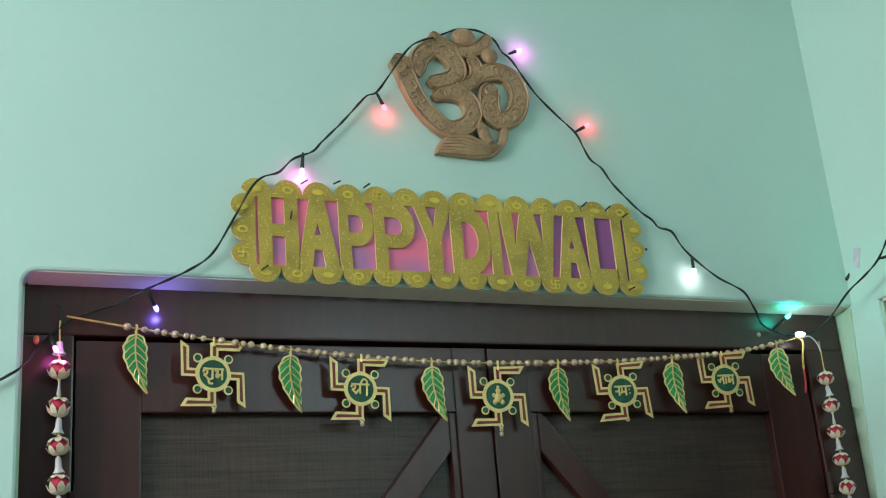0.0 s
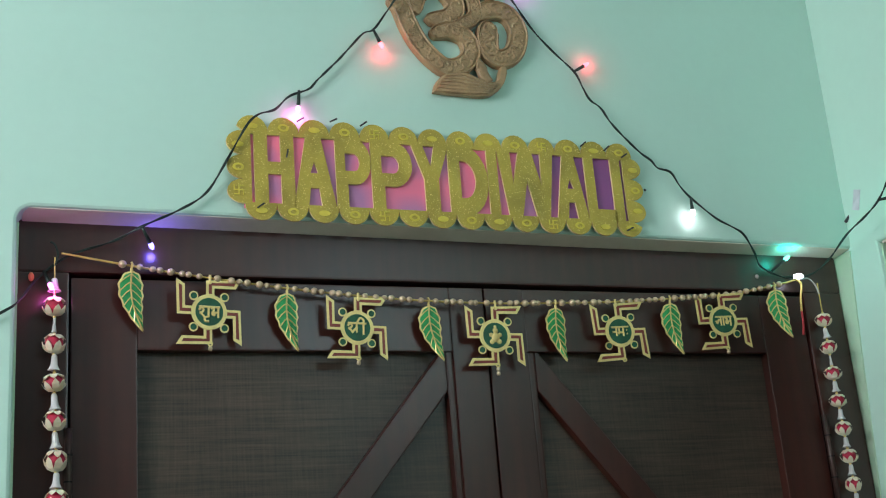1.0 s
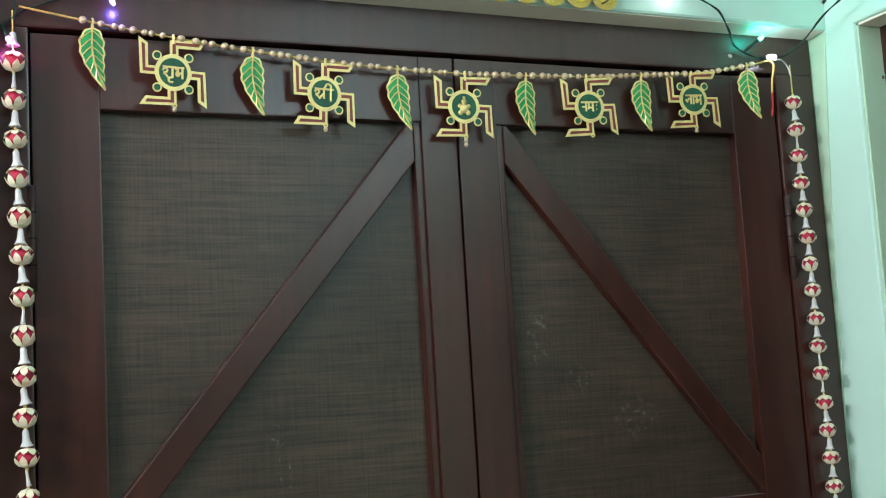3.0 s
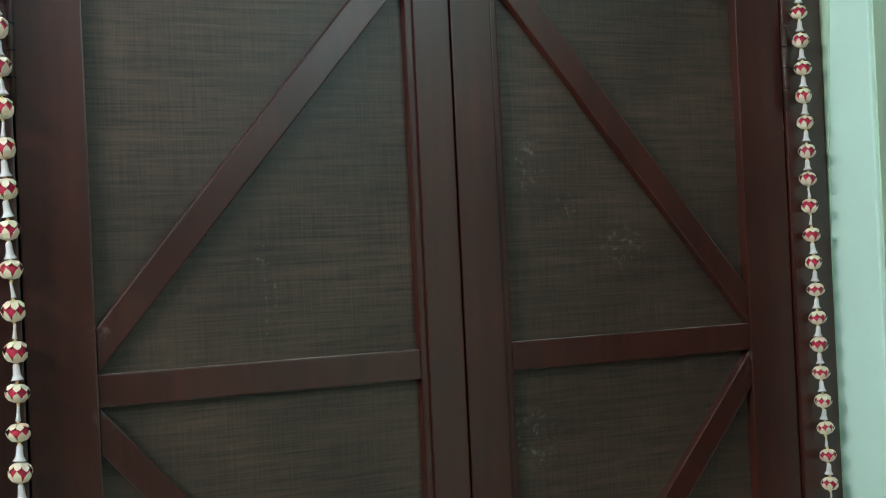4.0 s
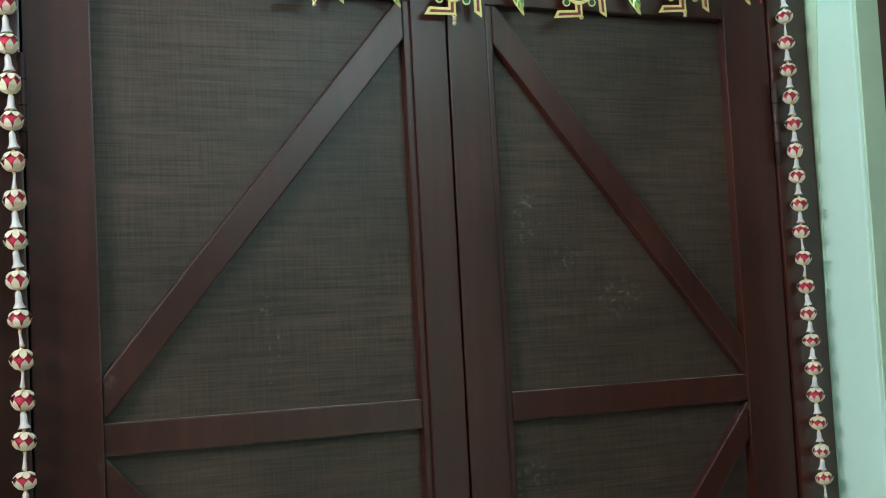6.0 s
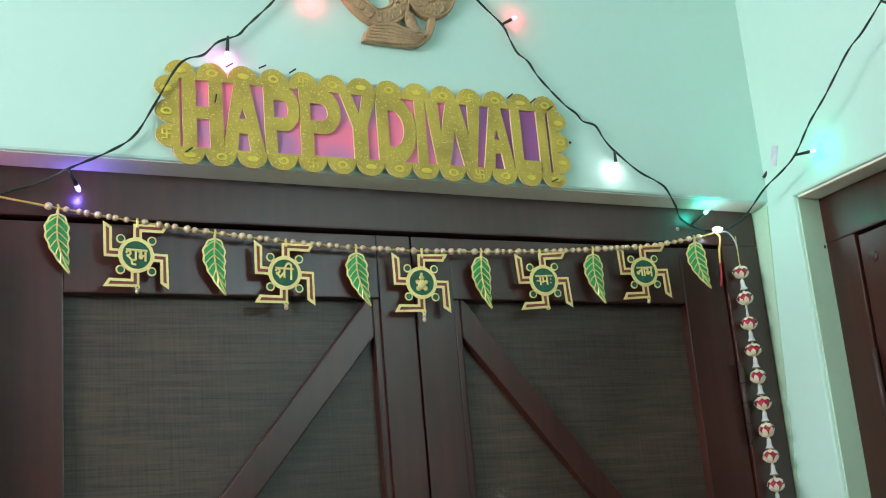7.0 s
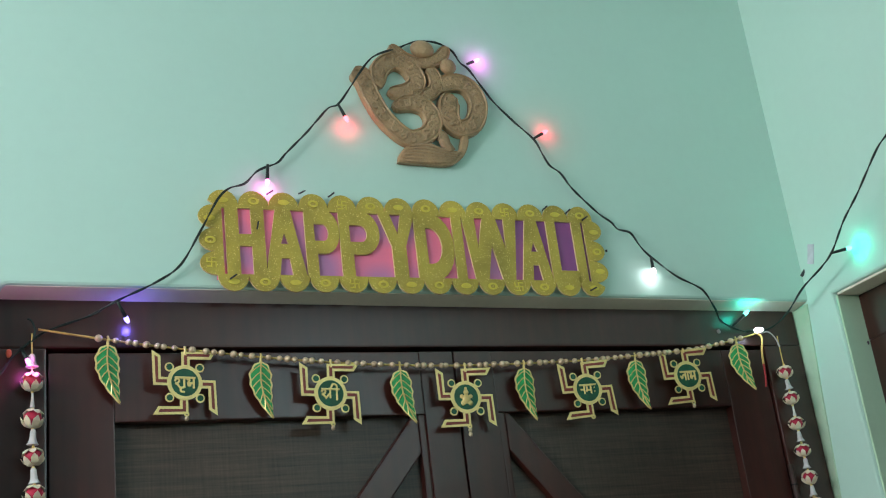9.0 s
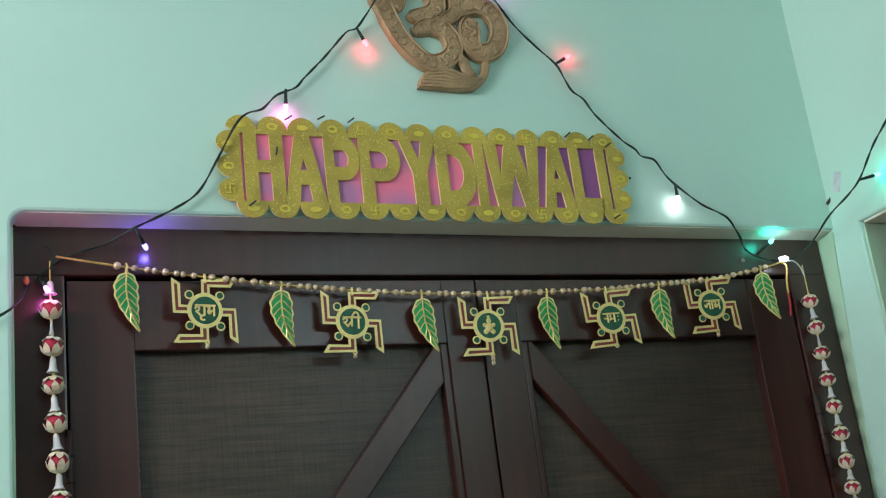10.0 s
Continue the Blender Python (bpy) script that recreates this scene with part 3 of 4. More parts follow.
part("backing", sheet([[(B0 - 0.01, Z0 - 0.008), (B1 + 0.01, Z0 - 0.008), (B1 + 0.01, Z1 + 0.008), (B0 - 0.01, Z1 + 0.008)]], -0.0075, -0.0065), M_PAPER, ban, "pink paper turning purple")
border = part("border", sheet([scalloped(B0 - 0.010, B1 + 0.009, Z0 - 0.002, Z1 + 0.0045, 0.0245), window], FACE + 0.001, -0.008), M_GLITTER, ban, "scalloped gold glitter border")


def cut_edges(ob):
    """Shows the pale foam on the cut sides."""
    ob.data.materials.append(M_EDGE)
    for f in ob.data.polygons:
        if abs(f.normal.y) < 0.6:
            f.material_index = 1
    return ob


cut_edges(border)


def letter(loops):
    return cut_edges(part("letter", sheet(loops, FACE + 0.0008, -0.008), M_GLITTER, ban))


def half_bowl(x, z0, z1, w):
    """Right-hand bowl from (x, z0) up to (x, z1)."""
    r, m = (z1 - z0) / 2, (z0 + z1) / 2
    return [(x + w * math.sin(math.pi * k / 12), m - r * math.cos(math.pi * k / 12)) for k in range(13)]


ZB, ZT = Z0 - 0.003, Z1 + 0.003


def letter_h(x0, x1, w):
    letter([[(x0, ZB), (x0 + w, ZB), (x0 + w, 2.201), (x1 - w, 2.201), (x1 - w, ZB), (x1, ZB), (x1, ZT), (x1 - w, ZT), (x1 - w, 2.220), (x0 + w, 2.220), (x0 + w, ZT), (x0, ZT)]])


def letter_a(x0, x1, w):
    m, h = (x0 + x1) / 2, w * 0.52
    letter([[(x0, ZB), (x0 + w, ZB), (x0 + w + 0.004, 2.183), (x1 - w - 0.004, 2.183), (x1 - w, ZB), (x1, ZB), (m + h, ZT), (m - h, ZT)],
            [(m - 0.006, 2.206), (m + 0.006, 2.206), (m, 2.224)]])


def letter_p(x0, x1, w):
    bowl = half_bowl(x0 + (x1 - x0) * 0.55, 2.192, ZT, (x1 - x0) * 0.45)
    hole = half_bowl(x0 + (x1 - x0) * 0.52, 2.213, 2.241, (x1 - x0) * 0.16)
    letter([[(x0, ZB), (x0 + w, ZB), (x0 + w, 2.192)] + bowl + [(x0, ZT)], [(x0 + w * 0.82, 2.213)] + hole + [(x0 + w * 0.82, 2.241)]])


def letter_y(x0, x1, w):
    m = (x0 + x1) / 2
    letter([[(m - w / 2, ZB), (m + w / 2, ZB), (m + w / 2, 2.208), (x1, ZT), (x1 - w, ZT), (m, 2.228), (x0 + w * 0.8, ZT), (x0, ZT), (m - w / 2, 2.208)]])


def letter_d(x0, x1, w):
    letter([[(x0, ZB)] + half_bowl(x0 + (x1 - x0) * 0.45, ZB, ZT, (x1 - x0) * 0.55) + [(x0, ZT)],
            [(x0 + w, 2.180)] + half_bowl(x0 + w + 0.006, 2.180, 2.241, 0.020) + [(x0 + w, 2.241)]])


def letter_i(x0, x1):
    letter([[(x0, ZB), (x1, ZB), (x1, ZT), (x0, ZT)]])


def letter_w(x0, x1, w):
    q = (x1 - x0) / 4
    letter([[(x0, ZT), (x0 + q - w * 0.45, ZB), (x0 + q + w * 0.5, ZB), (x0 + 2 * q, 2.216), (x0 + 3 * q - w * 0.5, ZB), (x0 + 3 * q + w * 0.45, ZB), (x1, ZT), (x1 - w, ZT),
             (x0 + 3 * q, 2.208), (x0 + 2 * q + w * 0.5, ZT), (x0 + 2 * q - w * 0.5, ZT), (x0 + q, 2.208), (x0 + w, ZT)]])


def letter_l(x0, x1, w):
    letter([[(x0, ZB), (x1, ZB), (x1, 2.174), (x0 + w, 2.174), (x0 + w, ZT), (x0, ZT)]])


letter_h(-0.4065, -0.347, 0.0200)
letter_a(-0.349, -0.285, 0.0215)
letter_p(-0.284, -0.229, 0.018)
letter_p(-0.2285, -0.163, 0.020)
letter_y(-0.1635, -0.101, 0.0235)
letter_d(-0.1035, -0.038, 0.019)
letter_i(-0.0375, -0.0205)
letter_w(-0.0195, 0.079, 0.0225)
letter_a(0.0775, 0.1345, 0.019)
letter_l(0.1345, 0.185, 0.017)
letter_i(0.183, 0.2005)


def emblem(x, z, kind):
    """Raised mark on a scallop: a ring, or a small hooked cross."""
    if kind == 0:
        me = sheet([ring(x, z, 0.0085, 16, rz=0.006), ring(x, z, 0.0045, 12, rz=0.003)], FACE - 0.0002, FACE + 0.0012)
    elif kind == 1:
        a, b = 0.0075, 0.0018
        bm = bmesh.new()
        for x0, x1, z0, z1 in ((-b / 2, b / 2, -a, a), (-a, -b / 2, -b / 2, b / 2), (b / 2, a, -b / 2, b / 2), (b / 2, a, a - b, a), (a - b, a, -a, -b / 2), (-a, -b / 2, -a, -a + b), (-a, -a + b, b / 2, a)):
            block(x + x0, x + x1, FACE - 0.0002, FACE + 0.0012, z + z0, z + z1, 0, bm)
        me = bm
    else:
        me = sheet([ring(x, z, 0.009, 10, rz=0.0045)], FACE - 0.0002, FACE + 0.0012)
    part("emblem", me, M_EMBLEM, ban, "brighter yellow glitter mark")


for i in range(14):
    emblem(UPPER[0] + (UPPER[1] - UPPER[0]) * (i + 0.5) / 14, Z1 + 0.012, (2, 0, 2, 0, 1, 0, 2, 0, 2, 0, 1, 0, 2, 0)[i])
    emblem(LOWER[0] + (LOWER[1] - LOWER[0]) * (i + 0.5) / 14, Z0 - 0.012, (2, 0, 2, 0, 1, 0, 2, 0, 2, 0, 1, 0, 2, 2)[i])
for i, k in enumerate((1, 0, 2)):
    z = Z0 + (Z1 - Z0) * (i + 0.5) / 3
    emblem(B0 - 0.018, z, k)
    emblem(B1 + 0.018, z, (2, 0, 2)[i])
# tacks and thread ends that hold it
for x, z, a in ((-0.336, 2.288, 30), (-0.285, 2.291, 25), (-0.238, 2.289, 35), (-0.400, 2.150, 35), (-0.358, 2.233, 80), (0.135, 2.283, 40), (0.178, 2.279, 40), (0.209, 2.268, 35), (0.203, 2.141, 25)):
    dx, dz = 0.006 * math.cos(radians(a)), 0.006 * math.sin(radians(a))
    part("tack", tube([Vector((x - dx, FACE - 0.002, z - dz)), Vector((x + dx, FACE - 0.005, z + dz))], 0.0013, 6), M_NAIL, ban)

# ---- carved wall hanging ----
om = thing("wall_hanging", (0.0, 0.0, 0.0777), label="carved tan wooden sacred-syllable wall hanging with scrolled relief", category="wall hanging")

om.scale = (1.0, 0.86, 0.97)


def stroke(points, wide, taper=0.12, tip=0.25, y=-0.012, flat=0.62, end=None):
    path = glide([(x, y, z) for x, z in points], 9)
    last = tip if end is None else end

    def r(t):
        def rounded(u, e):
            return e + (1 - e) * math.sqrt(max(0.0, 1 - (1 - min(1, u / taper)) ** 2))

        return wide * min(rounded(t, tip * 0.5), rounded(1 - t, last * 0.5))

    # a rounded band between thin raised rims
    section = ((-1, 0.0), (-1, 0.50), (-0.95, 0.70), (-0.84, 0.86), (-0.72, 0.58), (-0.45, 0.72), (0, 0.82), (0.45, 0.72), (0.72, 0.58), (0.84, 0.86), (0.95, 0.70), (1, 0.50), (1, 0.0))
    bm, rows = bmesh.new(), []
    for i, p in enumerate(path):
        d = (path[min(i + 1, len(path) - 1)] - path[max(i - 1, 0)]).normalized()
        side_way = d.cross(Vector((0, 1, 0)))
        q = r(i / (len(path) - 1))
        rows.append([bm.verts.new(Vector((p.x, -0.001, p.z)) + side_way * u * q + Vector((0, -(h * 0.0105 + 0.004 + y * -0.15) if h else 0, 0))) for u, h in section])
    for a, b in zip(rows, rows[1:]):
        for k in range(len(section) - 1):
            bm.faces.new((a[k], a[k + 1], b[k + 1], b[k]))
    bm.faces.new(rows[0][::-1])
    bm.faces.new(rows[-1])
    bmesh.ops.recalc_face_normals(bm, faces=bm.faces[:])
    part("carved_scroll", bm, M_CARVED, om)
    # worn leafy relief: half-sunk curls and lumps of uneven size
    wild = random.Random(int(points[0][0] * 1e4) + int(points[0][1] * 1e4))
    top = -(0.80 * 0.0105 + 0.0042 + y * -0.15)
    n = max(3, int(sum((b - a).length for a, b in zip(path, path[1:])) / (wide * 0.60)))
    bm = bmesh.new()
    for i in range(n):
        t = (i + 0.5) / n
        k = int(t * (len(path) - 1))
        p, q = path[k], r(t)
        d = (path[min(k + 1, len(path) - 1)] - path[max(k - 1, 0)]).normalized()
        side_way = d.cross(Vector((0, 1, 0)))
        s_ = 1 if i % 2 else -1
        c = Vector((p.x, top, p.z)) + side_way * q * wild.uniform(0.16, 0.28) * s_ + d * q * wild.uniform(-0.12, 0.12)
        start = wild.uniform(-0.9, -0.5)
        curl = [c + (side_way * math.cos(a) * s_ + d * math.sin(a)) * q * (0.30 - 0.03 * a) for a in (math.pi * (start + 0.24 * m) for m in range(wild.choice((5, 6, 7))))]
        tube(curl, lambda u: q * (0.17 - 0.08 * u), 6, bm=bm)
        for _ in range(3):
            ball(q * wild.uniform(0.09, 0.18), wild.uniform(0.8, 1.4), 0.55, wild.uniform(0.8, 1.4),
                 Vector((p.x, top, p.z)) + side_way * q * wild.uniform(-0.48, 0.48) + d * q * wild.uniform(-0.35, 0.35), bm, 7, 5)
    part("ornament", bm, M_CARVED, om, smooth=True)


stroke([(-0.135, 2.488), (-0.131, 2.522), (-0.106, 2.543), (-0.079, 2.534), (-0.066, 2.508), (-0.082, 2.486), (-0.120, 2.480)], 0.0172, 0.2)
stroke([(-0.113, 2.452), (-0.082, 2.464), (-0.054, 2.455), (-0.045, 2.428), (-0.060, 2.404), (-0.088, 2.395), (-0.111, 2.408), (-0.134, 2.435), (-0.150, 2.468), (-0.161, 2.497), (-0.181, 2.512)], 0.0165, 0.14, 0.5, -0.0125, end=0.3)
stroke([(-0.078, 2.474), (-0.052, 2.480), (-0.034, 2.496), (-0.034, 2.522), (-0.047, 2.531)], 0.0125, 0.25, 0.4, -0.013)
stroke([(-0.040, 2.492), (-0.002, 2.511), (0.029, 2.504), (0.043, 2.472), (0.030, 2.433), (0.002, 2.421), (-0.018, 2.441), (-0.013, 2.461)], 0.0172, 0.16, 0.5, -0.0125, end=0.95)
stroke([(-0.108, 2.572), (-0.083, 2.550), (-0.050, 2.544), (-0.019, 2.557), (-0.003, 2.580)], 0.0125, 0.2, 0.55)
stroke([(-0.176, 2.520), (-0.158, 2.517), (-0.147, 2.500)], 0.0065, 0.3, 0.4, -0.010)
part("moon_dot", ball(0.0215, 1, 0.6, 0.8, (-0.050, -0.013, 2.570), None, 18, 12), M_CARVED, om, smooth=True)
part("knob", ball(0.0150, 1, 0.75, 1, (-0.006, -0.013, 2.540), None, 14, 10), M_CARVED, om, smooth=True)
stroke([(-0.004, 2.424), (-0.014, 2.446), (-0.011, 2.470), (-0.002, 2.482)], 0.0195, 0.45, 0.5, -0.016, end=0.35)
# fanned tail with raised flutes
edge = [(-0.117, 2.348), (-0.112, 2.364), (-0.097, 2.380), (-0.070, 2.388), (-0.043, 2.382), (-0.024, 2.373), (-0.006, 2.379), (0.000, 2.395), (0.007, 2.412), (0.015, 2.402), (0.012, 2.386), (0.004, 2.370), (-0.009, 2.357), (-0.030, 2.347), (-0.080, 2.347)]
part("tail", sheet([[(p.x, p.z) for p in glide([(x, 0, z) for x, z in edge + edge[:1]], 4)][:-1]], -0.014, 0.0, 0.003), M_CARVED, om)
for k in range(6):
    f = k / 5
    run = [(-0.114 + 0.004 * k, -0.0145, 2.352 + 0.0055 * k), (-0.090 + 0.006 * k, -0.0150, 2.352 + 0.0062 * k), (-0.056 + 0.003 * k, -0.0150, 2.352 + 0.0050 * k), (-0.022 + 0.004 * k, -0.0148, 2.354 + 0.0034 * k)]
    part("flute", tube(glide(run, 6), lambda t: 0.0018 + 0.0020 * math.sin(math.pi * t), 6, 0.5), M_CARVED, om, smooth=True)
part("tail_curl", tube(glide([(x, -0.011, z) for x, z in ((-0.020, 2.374), (-0.028, 2.388), (-0.032, 2.402), (-0.040, 2.404))], 6), lambda t: 0.010 + 0.001 * t, 10, 0.7), M_CARVED, om, smooth=True)

# ---- string of fairy lights ----
wire = thing("fairy_lights", label="dark green twisted-wire fairy lights with coloured lamps draped over the doorway", category="string lights")
LEFT_RUN = [(-1.15, -0.008, 1.74), (-0.90, -0.008, 1.895), (-0.751, -0.008, 1.984), (-0.722, 0.004, 2.008), (-0.700, 0.034, 2.045), (-0.66, 0.034, 2.080), (-0.60, 0.030, 2.103), (-0.563, 0.004, 2.118),
            (-0.511, -0.008, 2.142), (-0.475, -0.008, 2.169), (-0.447, -0.014, 2.216), (-0.419, -0.022, 2.268), (-0.400, -0.021, 2.289), (-0.372, -0.010, 2.304), (-0.349, -0.008, 2.328),
            (-0.318, -0.008, 2.343), (-0.303, -0.008, 2.360), (-0.270, -0.008, 2.395), (-0.252, -0.008, 2.416), (-0.226, -0.008, 2.446), (-0.209, -0.009, 2.454), (-0.190, -0.020, 2.480), (-0.175, -0.026, 2.503), (-0.150, -0.027, 2.535), (-0.120, -0.022, 2.554),
            (-0.095, -0.006, 2.570), (-0.060, -0.005, 2.588), (-0.023, -0.006, 2.591), (0.006, -0.008, 2.577), (0.020, -0.008, 2.554), (0.036, -0.008, 2.540), (0.070, -0.008, 2.487), (0.105, -0.008, 2.449), (0.140, -0.008, 2.416),
            (0.152, -0.008, 2.390), (0.163, -0.008, 2.368), (0.182, -0.008, 2.354), (0.200, -0.008, 2.326), (0.242, -0.008, 2.283), (0.265, -0.008, 2.267), (0.276, -0.008, 2.254), (0.300, -0.008, 2.248), (0.314, -0.008, 2.225), (0.332, -0.008, 2.205),
            (0.376, -0.008, 2.171), (0.410, -0.008, 2.155), (0.428, -0.008, 2.143), (0.449, 0.000, 2.116), (0.480, 0.026, 2.098), (0.535, 0.032, 2.082), (0.575, 0.026, 2.086), (0.603, 0.006, 2.106), (0.604, -0.054, 2.137),
            (0.606, -0.105, 2.154), (0.604, -0.144, 2.170), (0.602, -0.190, 2.208), (0.600, -0.237, 2.237), (0.600, -0.301, 2.286), (0.598, -0.340, 2.302), (0.598, -0.388, 2.332), (0.600, -0.457, 2.381), (0.62, -0.60, 2.47), (0.645, -0.80, 2.58)]
part("wire", twisted(LEFT_RUN), M_WIRE, wire, smooth=True)


def lamp(node, tip, colour, watts, lit=True, size=0.0038):
    """A short black socket that leaves the wire, with a small lamp at its end."""
    a, b = Vector(node), Vector(tip)
    d = (b - a).normalized()
    s = part("socket", tube([a, a + (b - a) * 0.55, b], lambda t: 0.0021 + 0.0011 * t, 8), M_WIRE, wire, "black lamp socket", True)
    bm = bmesh.new()
    bmesh.ops.create_uvsphere(bm, u_segments=10, v_segments=8, radius=size, matrix=Matrix.Translation(b + d * 0.004) @ d.to_track_quat("Z", "Y").to_matrix().to_4x4() @ Matrix.Diagonal((1, 1, 1.9, 1)))
    part("led", bm, M_GLOW[colour] if lit else M_LEDOFF, s, colour + " lit lamp" if lit else "clear unlit lamp", True)
    if lit:
        led_glow(b + d * 0.014, colour, watts)


lamp((-0.334, -0.010, 2.338), (-0.337, -0.012, 2.311), "pink", 0.036)
lamp((-0.209, -0.010, 2.452), (-0.201, -0.013, 2.430), "red", 0.030)
lamp((0.031, -0.010, 2.551), (0.044, -0.013, 2.556), "violet", 0.028)
lamp((0.140, -0.010, 2.417), (0.156, -0.013, 2.426), "red", 0.024)
lamp((0.331, -0.010, 2.203), (0.328, -0.014, 2.180), "white", 0.018)
lamp((-0.563, 0.004, 2.116), (-0.551, 0.018, 2.099), "blue", 0.07)
lamp((0.500, 0.028, 2.092), (0.518, 0.012, 2.108), "teal", 0.06)
lamp((0.530, 0.030, 2.083), (0.541, 0.018, 2.081), "ice", 0.03, size=0.0048)
lamp((-0.690, 0.034, 2.058), (-0.683, 0.018, 2.036), "magenta", 0.06)
lamp((0.604, -0.140, 2.168), (0.628, -0.152, 2.172), "teal", 0.06)
lamp((0.598, -0.388, 2.332), (0.620, -0.405, 2.318), "pink", 0.03)
part("lamp_cap", ball(0.004, 1, 1, 1.6, (-0.706, 0.034, 2.050)), M_ORANGE, wire, "orange lamp cap", True)

# ---- bead garland with enamelled pendants ----
tor = thing("door_garland", label="gold bead door garland with green leaf and enamelled emblem pendants", category="garland")
GY = 0.029
line = glide([(-0.668, GY, 2.083), (-0.579, GY, 2.0685), (-0.497, GY, 2.057), (-0.421, GY, 2.048), (-0.355, GY, 2.041), (-0.247, GY, 2.032), (-0.136, GY, 2.0265), (-0.028, GY, 2.025), (0.080, GY, 2.0275),
              (0.193, GY, 2.032), (0.290, GY, 2.039), (0.414, GY, 2.0505), (0.510, GY, 2.069), (0.549, GY, 2.079)], 10)


def string_z(x):
    for a, b in zip(line, line[1:]):
        if a.x <= x <= b.x:
            return a.z + (b.z - a.z) * (x - a.x) / max(1e-9, b.x - a.x)
    return line[-1].z


part("thread", tube(line, 0.0016, 6), M_THREAD, tor, smooth=True)
leaf_x = (-0.575, -0.356, -0.138, 0.076, 0.287, 0.500)
sign_x = (-0.468, -0.251, -0.030, 0.185, 0.385)
stops = sorted(leaf_x + sign_x)
bead_bm = ball(0.0053, 1, 1, 0.92, (0, 0, 0), None, 10, 7)
bead_mesh = bpy.data.meshes.new("bead")
bead_bm.to_mesh(bead_mesh)
bead_bm.free()
bead_mesh.materials.append(M_BEAD)
bead_mesh.polygons.foreach_set("use_smooth", [True] * len(bead_mesh.polygons))
rnd = random.Random(4)


def bead(x):
    b = part("bead", bead_mesh, None, tor)
    b.location = (x, GY - 0.001, string_z(x))
    s = rnd.uniform(0.85, 1.12)
    b.scale = (s, s, s)


for a, b in zip(stops, stops[1:]):
    n = 7
    xs = [a + (b - a) * (0.115 + 0.77 * (i + (0.0, 0.25, 0.05, -0.05, 0.1, -0.2, 0.0)[i]) / (n - 1)) for i in range(n)]
    for x in xs:
        bead(x + rnd.uniform(-0.0016, 0.0016))
for x in (-0.587, 0.489, 0.511):
    bead(x)

# leaf pendant: gold rim and veins over green enamel
LEAF_L = 0.086


def leaf_edge(side_sign, t):
    """Edge of a slightly hooked leaf: t from stalk (0) to tip (1)."""
    wave = 1 + 0.07 * math.sin(t * 34)
    w = 0.0182 * (math.sin(math.pi * min(1, t * 1.0) ** 0.62)) ** 0.80 * (1 - 0.15 * t) * wave
    return (0.001 + 0.016 * t ** 2.0 - 0.004 * math.sin(math.pi * t) + side_sign * w, -0.006 - LEAF_L * t)


def leaf_loop(shrink=1.0):
    n = 22
    a = [leaf_edge(1, i / n) for i in range(n + 1)]
    b = [leaf_edge(-1, i / n) for i in range(n - 1, 0, -1)]
    pts = a + b
    if shrink == 1.0:
        return pts
    out = []
    for i, (x, z) in enumerate(pts):
        t = (-0.006 - z) / LEAF_L
        cx = 0.001 + 0.016 * t ** 2.0 - 0.004 * math.sin(math.pi * t)
        out.append((cx + (x - cx) * shrink, -0.006 - LEAF_L * (0.03 + t * 0.93)))
    return out


leaf_plate = sheet([leaf_loop()], -0.0008, 0.0008, 0.0003)
leaf_plate.materials.append(M_GOLD)
leaf_fill = sheet([leaf_loop(0.84)], -0.0011, -0.0007)
leaf_fill.materials.append(M_GREEN)
vein_bm = bmesh.new()
tube([Vector((0.001 + 0.016 * t ** 2.0 - 0.004 * math.sin(math.pi * t), -0.0012, -0.004 - LEAF_L * t)) for t in (i / 12 for i in range(13))], 0.0014, 5, bm=vein_bm)
for k in range(6):
    t0 = 0.06 + 0.125 * k
    for sgn in (-1, 1):
        ex, ez = leaf_edge(sgn, min(0.95, t0 + 0.15))
        c0 = Vector((0.001 + 0.016 * t0 ** 2.0 - 0.004 * math.sin(math.pi * t0), -0.0012, -0.006 - LEAF_L * t0))
        c1 = Vector((0.001 + 0.016 * (t0 + 0.15) ** 2.0 - 0.004 * math.sin(math.pi * (t0 + 0.15)) + (ex - 0.001 - 0.016 * min(0.95, t0 + 0.15) ** 2.0 + 0.004 * math.sin(math.pi * min(0.95, t0 + 0.15))) * 0.86, -0.0012, ez))
        tube([c0, c0.lerp(c1, 0.5) + Vector((0, 0, 0.0010)), c1], 0.0009, 4, bm=vein_bm)
vein_mesh = bpy.data.meshes.new("vein")
vein_bm.to_mesh(vein_mesh)
vein_bm.free()
vein_mesh.materials.append(M_GOLD)
hook_bm = tube(glide([(0, 0, 0.006), (0.0016, -0.001, 0.001), (0, 0, -0.004), (0.0005, 0, -0.010)], 5), 0.0017, 6)
hook_mesh = bpy.data.meshes.new("hook")
hook_bm.to_mesh(hook_mesh)
hook_bm.free()
hook_mesh.materials.append(M_GOLD)
for x, yaw, tilt in zip(leaf_x, (8, 4, -2, 3, -6, -18), (0, 1, -2, 2, 1, -2)):
    p = part("leaf_pendant", leaf_plate, None, tor, "gold-rimmed green enamel leaf")
    p.matrix_local = pose(x, GY - 0.001, string_z(x) - 0.001, 3, tilt, yaw)
    for nm, me in (("enamel", leaf_fill), ("vein", vein_mesh), ("hook", hook_mesh)):
        part(nm, me, None, p)

# emblem pendant: hooked-cross plate with an enamelled disc
ARM = [(-0.0045, 0.020), (-0.0045, 0.0455), (0.0465, 0.0475), (0.0385, 0.0350), (0.0075, 0.0345), (0.0075, 0.020)]
ARM_IN = [(-0.0009, 0.026), (-0.0009, 0.0420), (0.0388, 0.0437), (0.0362, 0.0390), (0.0038, 0.0384), (0.0038, 0.026)]


